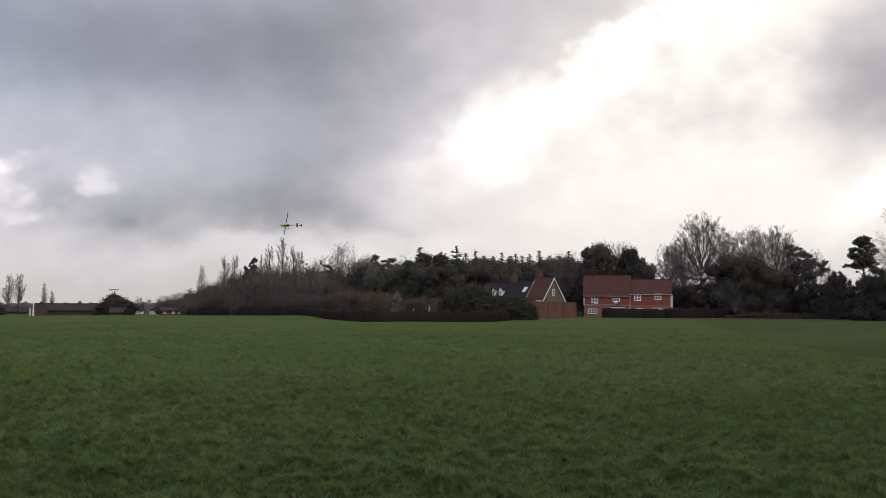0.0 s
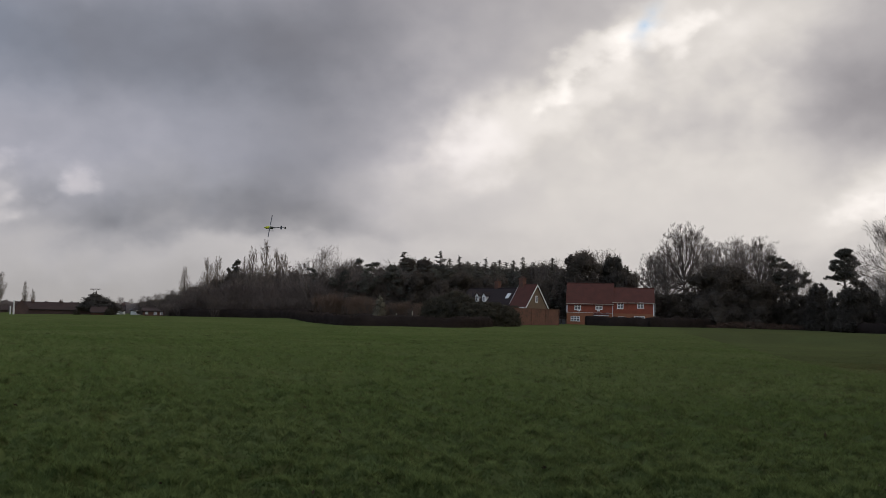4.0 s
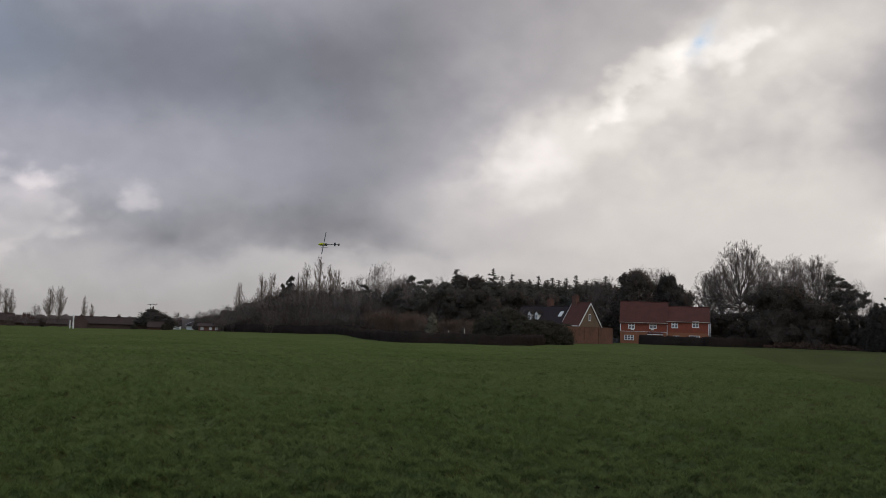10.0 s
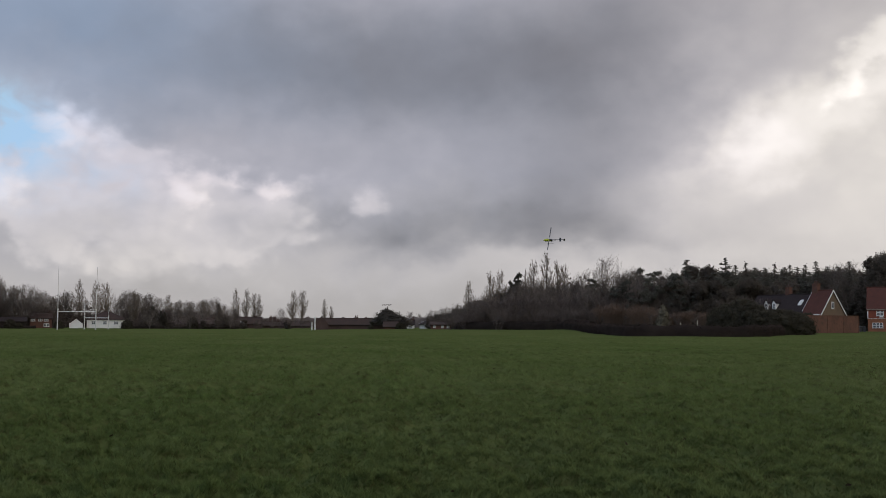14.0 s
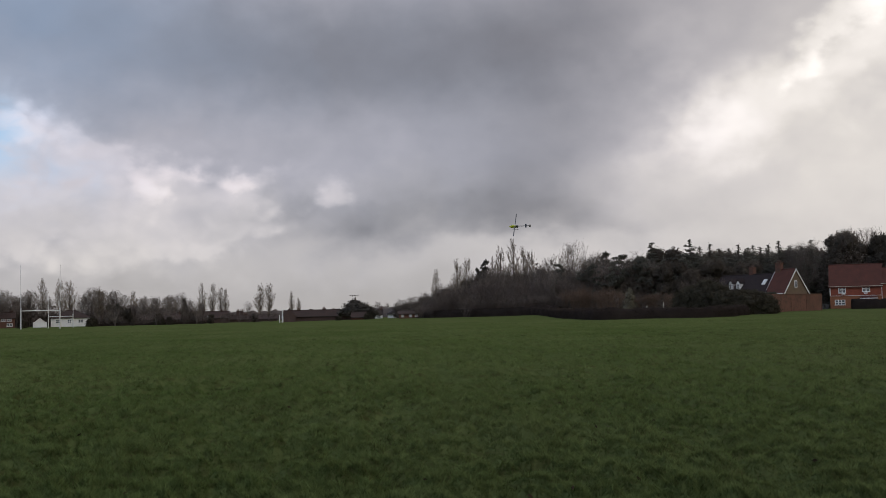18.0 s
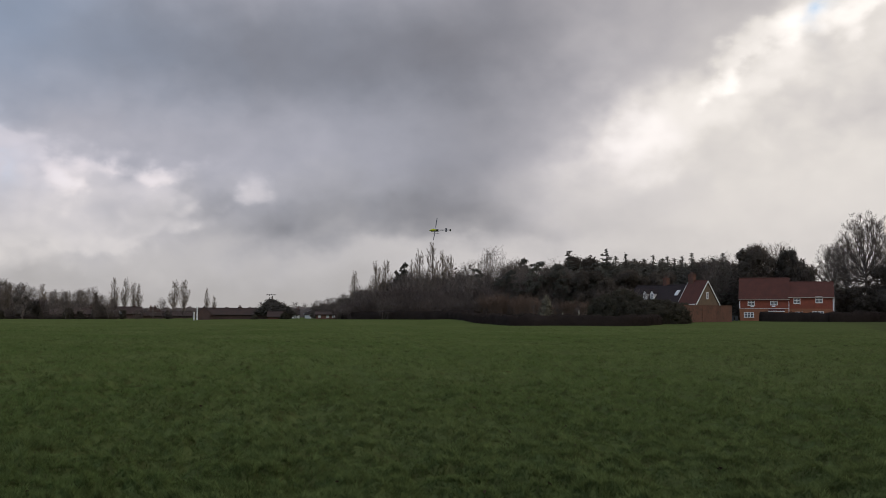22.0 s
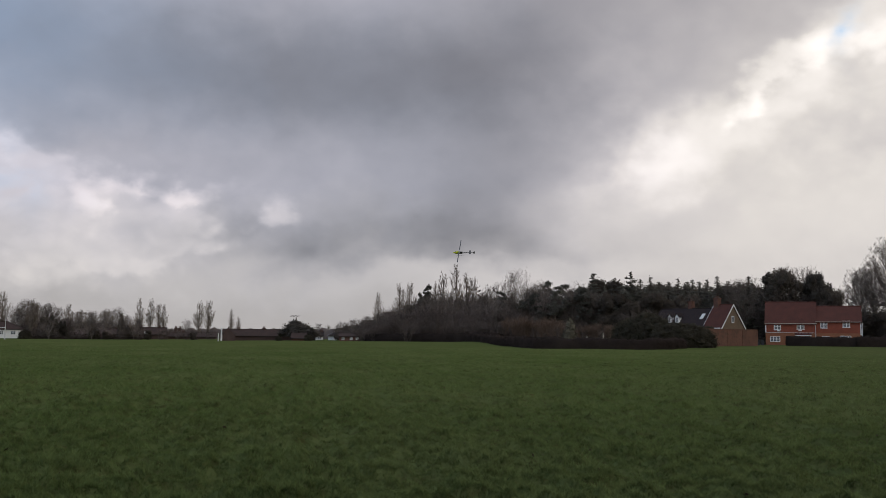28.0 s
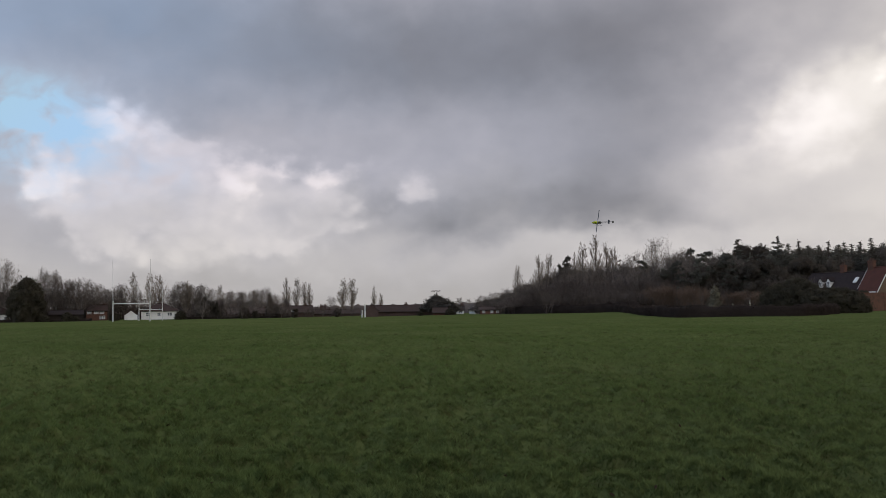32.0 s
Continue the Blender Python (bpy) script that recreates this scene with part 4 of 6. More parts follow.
    tree_from("umbrella_pine", "tall pine with stacked dark pads of needles", stem, leaf_mesh(clumped(cl, 300, 0.55, 0.4), 0.12, 1.7, 0.15, cl, 0.42, 0.6), BARK, NEEDLE, (mesh_of("branchwork", v, f), BARK))
    for i in range(2):
        # smooth dark garden shrub, close-leaved down to the ground
        cl = [(0, 0, 1.7, 2.1), (0, 0, 0.8, 2.2)]
        for k in range(26):
            a, u = 2.4 * k, (k + 0.5) / 26
            q = 1.75 * math.sqrt(max(0.0, 1 - (u * 1.02) ** 2.4))
            cl.append((math.cos(a) * q, math.sin(a) * q, 0.35 + 3.1 * u + rng.uniform(-0.12, 0.12), rng.uniform(0.45, 0.72)))
        tree_from("garden_shrub%d" % (i + 1), "large dark rounded garden shrub behind the hedge", [(0, 0, 0, 0, 0, 1.6, 0.10, 0.06)],
                  leaf_mesh(clumped(cl, 420, 0.9, 0.75), 0.075, 1.5, 0, cl, 0.9, 0.88), BARK, SHRUB)
    # rounded golden conifer shrub
    cl = [(rng.normal(0, 0.5 * (1 - u)), rng.normal(0, 0.5 * (1 - u)), 3.6 * u, 1.0 * (1 - u) ** 0.5 + 0.1) for u in np.linspace(0.12, 0.93, 10)]
    tree_from("golden_conifer", "small rounded olive-green conifer behind the hedge", [(0, 0, 0, 0, 0, 2, 0.09, 0.05)],
              leaf_mesh(clumped(cl, 260, 1.0, 0.8), 0.09, 1.5, 0, cl, 1.0, 0.85), BARK, CYPRESS)


HEIGHT = {"bare_oak": 20, "open_tree": 20, "tall_oak": 20, "lombardy_poplar": 18, "bare_tree": 14, "birch": 13, "scrub_bush": 6, "spruce": 16, "ragged_conifer": 17,
          "scots_pine": 16, "evergreen_tree": 10, "yew": 10, "cypress": 8, "cedar": 6.9, "umbrella_pine": 14, "golden_conifer": 3.7, "garden_shrub": 4.0, "russet_bush": 5}


def plant(form, az, d, top=None, h=None, wide=1.0, turn=None, label="", group=""):
    """A tree at azimuth az and distance d, whose top is seen top degrees above eye level, or which is h metres high."""
    p = at(az, d, -0.05)
    if h is None:
        h = EYE + d * math.tan(radians(top)) - p.z
    k = h / HEIGHT[form_name(form)]
    wide *= 1.3 if form.startswith("lombardy") else 1.0
    size = Matrix.Diagonal((k * wide, k * wide, k, 1))
    m = Matrix.Translation(p) @ pose(0, 0, 0, 0, 0, rng.uniform(0, 360) if turn is None else turn)
    proto = Kinds.made[form]
    if not Kinds.used[form]:
        proto.matrix_world = m @ size
        Kinds.used[form] = True
        ob = proto
    else:
        s = proto.scale
        ob = copy_thing(proto, m @ size @ Matrix.Diagonal((1 / s[0], 1 / s[1], 1 / s[2], 1)))
    tagged(ob, label, group=group)
    return ob


build_grass()
build_kinds()

# --- single trees, azimuth, distance, height of the top in degrees, width ---
for form, az, d, top, wide in (
        ("bare_oak1", -25.3, 300, 2.65, 0.9), ("garden_shrub1", -24.4, 285, 1.85, 0.72), ("birch1", -23.6, 300, 2.25, 0.8), ("birch2", -23.0, 305, 2.1, 0.7),
        ("bare_tree1", -22.5, 300, 1.65, 1.2), ("bare_tree2", -21.8, 296, 1.72, 1.2), ("bare_tree3", -21.1, 300, 1.45, 1.2),
        ("tall_oak1", -20.4, 310, 1.1, 1.0), ("tall_oak2", -19.75, 312, 1.38, 0.95),
        ("lombardy_poplar1", -19.12, 318, 1.98, 1.2), ("lombardy_poplar2", -18.3, 322, 1.92, 1.15), ("lombardy_poplar3", -17.85, 318, 1.82, 1.2),
        ("tall_oak1", -16.75, 316, 1.46, 0.95), ("tall_oak2", -16.3, 320, 1.3, 0.8), ("lombardy_poplar2", -16.4, 300, 1.5, 1.6), ("tall_oak2", -15.65, 325, 1.32, 0.8), ("yew", -15.35, 290, 0.72, 0.75), ("evergreen_tree1", -15.8, 292, 0.55, 0.8), ("yew", -15.0, 292, 0.45, 0.7),
        ("lombardy_poplar3", -14.7, 320, 1.26, 1.0), ("tall_oak1", -14.1, 290, 0.98, 0.8), ("tall_oak2", -13.55, 296, 0.9, 0.7), ("tall_oak1", -12.8, 284, 1.02, 0.8), ("bare_tree1", -12.7, 320, 0.9, 1.2),
        ("cypress2", -12.05, 290, 0.82, 0.9), ("yew", -12.0, 292, 0.42, 0.7), ("bare_tree1", -12.1, 286, 1.0, 0.7), ("garden_shrub2", -13.4, 284, 0.1, 0.8), ("tall_oak2", -11.2, 296, 0.55, 0.9), ("evergreen_tree2", -11.6, 290, 0.2, 0.7), ("bare_tree2", -12.2, 325, 1.16, 1.0), ("bare_tree3", -11.6, 318, 0.7, 1.3),
        ("lombardy_poplar1", -11.15, 325, 1.62, 1.25), ("lombardy_poplar2", -10.6, 325, 1.64, 1.0), ("lombardy_poplar3", -10.2, 326, 1.38, 0.9), ("lombardy_poplar1", -9.92, 324, 1.32, 1.1),
        ("bare_tree1", -8.75, 330, 0.62, 1.0), ("lombardy_poplar2", -8.1, 320, 1.56, 1.25), ("lombardy_poplar3", -7.62, 322, 1.56, 1.1),
        ("lombardy_poplar1", -6.42, 320, 1.13, 1.0), ("lombardy_poplar2", -6.05, 322, 0.74, 1.1), ("bare_oak2", -1.75, 330, 0.45, 0.8), ("bare_oak3", -1.25, 330, 0.40, 0.8),
        ("bare_tree2", -22.2, 304, 1.6, 1.2), ("bare_tree1", -21.4, 306, 1.6, 1.2), ("bare_tree3", -23.2, 298, 1.9, 1.0),
        ("bare_tree1", -20.8, 302, 1.25, 1.2),
        ("bare_oak1", -25.9, 302, 2.3, 0.9), ("evergreen_tree2", -25.6, 312, 1.1, 1.2), ("bare_tree2", -19.9, 318, 1.2, 1.2), ("bare_oak1", -18.8, 328, 1.0, 1.0), ("bare_tree1", -17.3, 322, 1.1, 1.1),
        ("bare_oak3", -17.0, 316, 1.3, 0.8), ("bare_tree2", -16.2, 322, 1.3, 1.1), ("bare_tree3", -15.3, 322, 1.15, 1.1), ("bare_oak2", -14.4, 322, 0.9, 0.9), ("bare_oak1", -13.7, 318, 0.95, 0.9),
        ("bare_tree1", -13.4, 324, 0.95, 1.0), ("bare_tree3", -12.9, 318, 1.0, 1.0), ("bare_oak2", -11.9, 322, 0.75, 0.9),
        ("cedar", -2.95, 262, 0.86, 1.9), ("cypress1", -2.12, 256, 0.18, 1.6)):
    plant(form, az, d, top, wide=wide)

# --- belt of trees rising towards the wood ---
for i, az in enumerate(np.arange(-0.75, 2.7, 0.26)):
    plant("bare_oak%d" % (1 + i % 3), az, 262 - 9 * i / 3, 0.40 + 0.28 * (az + 0.75) + 0.10 * math.sin(i * 2.3), wide=1.0)
    plant("evergreen_tree%d" % (1 + i % 2), az + 0.1, 268 - 9 * i / 3, 0.12 + 0.27 * (az + 0.75) + 0.08 * math.sin(i * 1.3), wide=1.1)
for i, az in enumerate(np.arange(0.5, 3.4, 0.24)):
    plant("scrub_bush%d" % (1 + i % 3), az, 222 + 4 * (i % 3), 0.15 + 0.32 * (az - 0.6), wide=1.4)
for form, az, d, top, wide in (
        ("lombardy_poplar1", 1.47, 238, 2.16, 1.2), ("lombardy_poplar2", 1.85, 240, 1.2, 1.0), ("lombardy_poplar2", 2.62, 236, 2.70, 1.15), ("lombardy_poplar3", 3.17, 238, 2.76, 0.8),
        ("evergreen_tree2", 3.85, 236, 2.15, 0.75), ("scots_pine1", 4.2, 234, 2.58, 0.55), ("lombardy_poplar1", 4.6, 242, 2.8, 0.7), ("lombardy_poplar2", 5.02, 240, 3.34, 1.0), ("lombardy_poplar1", 5.73, 240, 3.74, 1.1),
        ("lombardy_poplar2", 6.30, 242, 3.30, 1.15), ("lombardy_poplar3", 6.68, 242, 3.05, 0.8), ("bare_tree1", 7.3, 240, 2.05, 1.0),
        ("bare_tree2", 8.0, 236, 2.82, 0.9), ("scots_pine2", 8.15, 232, 2.35, 0.8), ("bare_tree3", 9.1, 234, 3.55, 0.75),
        ("birch1", 9.8, 236, 2.7, 1.0), ("birch2", 10.3, 234, 2.92, 1.1), ("scots_pine1", 10.75, 240, 2.85, 0.7), ("birch1", 11.0, 238, 2.6, 1.0),
        ("scots_pine2", 11.5, 236, 2.76, 1.1), ("bare_tree1", 12.2, 246, 2.9, 1.2), ("scots_pine1", 12.4, 238, 2.55, 1.0), ("ragged_conifer1", 13.2, 236, 3.30, 1.6),
        ("evergreen_tree1", 13.9, 244, 2.92, 0.9), ("evergreen_tree2", 12.7, 246, 2.75, 0.9), ("spruce1", 14.15, 244, 2.95, 0.9), ("ragged_conifer2", 15.2, 236, 3.38, 1.5), ("evergreen_tree2", 14.9, 246, 2.9, 0.9)):
    plant(form, az, d, top, wide=wide)

# --- row of spruces behind the cottage ---
for i, az in enumerate(np.arange(15.75, 21.6, 0.50)):
    plant("spruce%d" % (1 + i % 3), az + rng.uniform(-0.09, 0.09), 242 + rng.uniform(-3, 3), 3.02 + 0.10 * math.sin(i * 1.9) + rng.uniform(-0.16, 0.12), wide=rng.uniform(2.2, 2.8), group="spruce row")
for i, az in enumerate(np.arange(15.5, 21.8, 0.50)):
    plant("spruce%d" % (1 + (i + 1) % 3), az + rng.uniform(-0.12, 0.12), 254 + rng.uniform(-3, 5), 2.78 + rng.uniform(-0.25, 0.2), wide=rng.uniform(2.1, 2.7), group="spruce row")
for i, az in enumerate(np.arange(13.3, 22.6, 0.75)):
    plant("evergreen_tree%d" % (1 + i % 2), az, 262 + 3 * (i % 3), 2.56 + 0.12 * math.sin(i * 2.1), wide=1.2)
for form, az, d, top, wide in (
        ("bare_tree2", 20.7, 240, 3.0, 1.1), ("bare_tree3", 21.4, 242, 3.12, 1.1), ("cypress2", 22.35, 240, 3.3, 1.3), ("bare_tree1", 22.9, 244, 3.68, 1.2), ("bare_tree2", 23.5, 246, 3.66, 1.2),
        ("evergreen_tree1", 23.2, 243, 3.45, 0.72), ("bare_tree3", 24.2, 250, 3.7, 0.9), ("yew", 24.55, 244, 3.3, 0.55), ("yew", 24.92, 242, 3.62, 0.68), ("evergreen_tree2", 25.3, 240, 2.8, 0.6),
        ("tall_oak1", 28.35, 246, 5.12, 1.0), ("tall_oak2", 26.75, 252, 3.55, 0.8), ("tall_oak1", 27.35, 250, 3.9, 0.75), ("tall_oak2", 29.7, 252, 4.2, 0.8),
        ("tall_oak2", 30.95, 244, 4.4, 0.85), ("tall_oak1", 32.2, 246, 4.42, 0.85), ("bare_tree3", 31.6, 250, 4.0, 1.1), ("scots_pine2", 33.0, 246, 3.5, 1.0), ("scots_pine1", 33.6, 248, 3.05, 1.0),
        ("bare_tree2", 34.1, 244, 3.2, 0.8), ("bare_tree1", 34.9, 248, 2.2, 0.8), ("umbrella_pine", 36.4, 232, 3.70, 0.92), ("open_tree", 39.3, 216, 5.75, 1.0),
        ("yew", 41.15, 200, 3.2, 1.05), ("bare_tree1", 38.5, 209, 2.9, 1.1), ("bare_tree2", 39.3, 211, 3.0, 1.2), ("bare_tree3", 40.1, 209, 3.3, 1.2), ("bare_tree2", 38.0, 213, 2.5, 1.0), ("bare_tree1", 40.8, 213, 3.3, 1.1), ("yew", 40.5, 214, 2.2, 0.7), ("cypress1", 35.1, 222, 1.9, 1.3), ("bare_oak2", 43.6, 220, 4.4, 0.9), ("cypress1", 34.95, 226, 2.0, 1.2), ("cypress2", 35.35, 228, 2.0, 1.1)):
    plant(form, az, d, top, wide=wide)
# dark evergreens under the tall trees
for az, d, top, wide in ((27.1, 236, 1.5, 1.0), (28.2, 232, 1.55, 1.0), (29.3, 236, 2.4, 1.0), (30.2, 232, 2.85, 0.95), (31.2, 236, 2.7, 0.95), (32.0, 232, 2.4, 0.95), (32.9, 236, 2.0, 0.8),
                         (33.7, 232, 1.7, 0.8), (34.4, 230, 1.35, 0.8), (36.0, 206, 1.75, 0.6), (36.85, 203, 2.45, 0.85), (37.6, 206, 1.9, 0.6), (38.0, 204, 1.5, 0.7), (38.5, 208, 1.3, 0.9), (39.0, 212, 1.25, 0.9), (39.6, 208, 1.2, 1.0),
                         (40.2, 212, 1.4, 0.9), (40.7, 206, 1.9, 0.8), (38.6, 203, 1.35, 0.9), (39.2, 203, 1.55, 0.9), (39.85, 203, 1.5, 0.9), (40.3, 202, 1.9, 0.9), (42.5, 205, 2.0, 0.9), (44.0, 205, 2.2, 0.9)):
    plant("yew" if az > 35.5 else "evergreen_tree%d" % rng.integers(1, 3), az, d, top, wide=wide)
# slender bare trees standing up out of the thicket
for i, az in enumerate(np.arange(3.0, 13.4, 0.36)):
    plant(("bare_tree%d" % (1 + i % 3)) if i % 4 else "birch%d" % (1 + i % 2), az + rng.uniform(-0.12, 0.12), 232 + rng.uniform(-6, 10), rng.uniform(1.75, 2.35) + (0.35 if az > 9 else 0) - (0.5 if az < 3.8 else 0), wide=rng.uniform(0.8, 1.2))
# garden shrubs and small trees round the far houses
for i, az in enumerate(np.arange(-16.9, -7.4, 0.42)):
    form = ("evergreen_tree1", "scrub_bush1", "scrub_bush2", "bare_tree2", "scrub_bush3")[i % 5]
    plant(form, az + rng.uniform(-0.15, 0.15), 284 + rng.uniform(-3, 5), h=rng.uniform(1.6, 3.4) * (1.6 if form == "bare_tree2" else 1.0), wide=rng.uniform(0.9, 1.4))
for az, d, h in ((-20.1, 284, 2.2), (-16.75, 284, 2.6), (-23.5, 282, 2.0), (-22.0, 281, 1.6), (-22.4, 283, 2.6), (-2.3, 250, 1.8), (-3.9, 252, 1.3)):
    plant("garden_shrub%d" % rng.integers(1, 3), az, d, h=h, wide=1.1)
# undergrowth below the bare trees beyond the pitch
for i, az in enumerate(np.arange(-26.4, -10.6, 0.33)):
    top = np.interp(az, [-26, -23, -20.3, -19, -17, -15, -12.5, -10.8], [1.2, 1.1, 0.8, 0.35, 0.45, 0.6, 0.45, 0.15]) * rng.uniform(0.75, 1.15)
    plant("scrub_bush%d" % rng.integers(1, 4), az, 312 + rng.uniform(-4, 8), top, wide=rng.uniform(1.0, 1.4), label="leafless undergrowth behind the far houses")
# brown thicket in front of the wood
for row, (d, lo, hi) in enumerate(((238, 1.8, 2.15), (226, 1.2, 1.7), (214, 0.5, 1.0))):
    for i, az in enumerate(np.arange(2.6 + 0.2 * row, 16.4, 0.55)):
        if row == 2 and az > 14.5:
            continue
        top = rng.uniform(lo, hi) * (0.75 + 0.25 * min(1, (az - 2.3) / 2)) * (0.62 if az > 9.5 else 1.0)
        plant("scrub_bush%d" % rng.integers(1, 4), az, d + rng.uniform(-4, 4), top, wide=rng.uniform(1.0, 1.4) * (0.75 if row == 0 else 1.0))
for az, top in ((3.4, 1.5), (4.6, 2.0), (5.5, 2.05), (6.6, 2.0), (7.6, 1.95), (8.8, 1.9), (9.9, 1.8)):
    plant("evergreen_tree%d" % rng.integers(1, 3), az, 244, top, wide=1.0)
for az, d, form, top, wide in ((9.3, 228, "evergreen_tree1", 1.6, 0.7), (10.0, 226, "scots_pine1", 2.2, 0.9), (10.9, 228, "evergreen_tree2", 2.0, 0.8), (11.3, 224, "scots_pine2", 2.45, 0.9), (12.0, 226, "evergreen_tree1", 2.1, 0.8),
                                (12.6, 224, "scots_pine1", 2.5, 1.0), (13.1, 226, "evergreen_tree2", 2.25, 0.9), (13.8, 224, "ragged_conifer2", 2.6, 0.9), (14.3, 222, "evergreen_tree1", 2.2, 0.9), (14.9, 224, "scots_pine2", 2.45, 0.9),
                                (15.4, 222, "evergreen_tree2", 2.1, 0.8), (16.2, 226, "evergreen_tree1", 2.2, 0.9), (17.2, 230, "evergreen_tree2", 2.2, 0.9), (18.2, 232, "evergreen_tree1", 2.1, 0.9)):
    plant(form, az, d, top, wide=wide)
for az, d, top, wide in ((8.9, 206, 0.95, 1.2), (9.4, 202, 1.1, 1.2), (9.9, 204, 0.8, 1.3), (10.5, 200, 0.85, 1.3), (11.2, 198, 1.0, 1.2), (12.7, 200, 0.6, 1.4), (13.5, 198, 0.7, 1.3), (14.3, 196, 0.6, 1.3)):
    plant("russet_bush%d" % rng.integers(1, 3), az, d, top, wide=wide)
plant("golden_conifer", 11.95, 185, 0.88, wide=0.9)
for az, d, top, wide in ((15.0, 164, 0.95, 1.0), (15.6, 160, 1.20, 1.0), (16.15, 158, 1.36, 0.9), (16.6, 157, 1.12, 1.0), (17.15, 154, 0.70, 1.3), (17.8, 154, 0.76, 1.4),
                         (18.4, 155, 0.70, 1.3), (18.85, 158, 0.52, 1.3), (19.2, 188, 0.55, 1.2)):
    plant("garden_shrub%d" % rng.integers(1, 3), az, d, top, wide=wide)

for az, d, top in ((15.9, 188, 1.5), (16.35, 186, 1.4)):
    plant("scrub_bush%d" % rng.integers(1, 4), az, d, top, wide=0.8, label="brown leafless garden shrub beside the slate roof")

# ================= dark growth behind everything =================


def thicket(tops, d, deep, mat, label, per=7.0, leaf=0.55):
    """A belt of close undergrowth through (azimuth, height in degrees), d metres off and deep metres thick."""
    az = np.array([t[0] for t in tops])
    span = radians(az[-1] - az[0]) * d
    n = int(span * per)
    a = rng.uniform(az[0], az[-1], n)
    r = d + rng.uniform(0, deep, n)
    x, y = r * np.sin(np.radians(a)), r * np.cos(np.radians(a))
    z = ground_z(x, y)
    el = np.interp(a, az, [t[1] for t in tops]) * (1 + 0.14 * np.sin(a * 9.1) + 0.10 * np.sin(a * 23.7))
    h = np.maximum(0.6, EYE + r * np.tan(np.radians(el)) - z)
    u = rng.random(n) ** 0.8
    pts = np.stack([x, y, z + h * u], -1)
    v, f = leaves(pts, leaf, 1.5)
    # upright stems
    m = int(span * 1.2)
    i = rng.integers(0, n, m)
    st = np.stack([x[i], y[i], z[i] - 0.2, x[i] + rng.normal(0, 0.3, m), y[i], z[i] + h[i] * rng.uniform(0.7, 1.08, m), np.full(m, 0.09), np.full(m, 0.03)], -1)
    ob = part("undergrowth", mesh_of("undergrowth", *joined((v, f), tubes(st, 3))), mat)
    tagged(ob, label, "undergrowth", kind="stuff")


thicket([(-50, 1.2), (-27, 1.25), (-24, 1.1), (-21, 0.85), (-18, 0.6), (-16, 0.55), (-13, 0.3), (-11, 0.02), (-10, -0.12), (-7, -0.16), (-3.5, -0.14), (-1, 0.1), (1, 0.45), (3, 0.9)], 345, 25, TWIG_BROWN, "dense dark winter growth behind the houses", 12.0, 0.42)
thicket([(1.2, 0.3), (2.5, 1.0), (3.4, 1.6), (4.6, 1.95), (6, 2.05), (8, 2.05), (10, 2.0), (12, 2.1), (14, 2.2), (18, 2.2), (22, 2.3), (25.5, 2.2), (27, 1.4)], 252, 14, TWIG_BROWN, "dark interior of the wood behind the houses", 34, 0.36)
thicket([(29.6, -0.35), (30.4, -0.16), (31.6, -0.08), (33, -0.16), (34.5, -0.2), (36, -0.3)], 222, 10, BRACKEN, "reddish brown dead bracken along the bank", 160, 0.10)
thicket([(25.5, 1.4), (28, 1.3), (30, 1.9), (32, 1.9), (34.6, 1.5), (35.3, 0.9), (36.2, 0.9), (37.2, 1.0), (39, 0.9), (42, 1.3), (46, 1.6), (60, 1.4)], 246, 14, TWIG_BROWN, "dark undergrowth below the tall trees", 14)

thicket([(36.0, 0.6), (36.6, 1.1), (37.6, 1.2), (38.6, 1.4), (40, 1.7), (41, 2.0), (43, 1.7), (46, 1.4)], 212, 8, YEW, "dark evergreen growth behind the hedge", 26, 0.4)

# ================= hedges =================


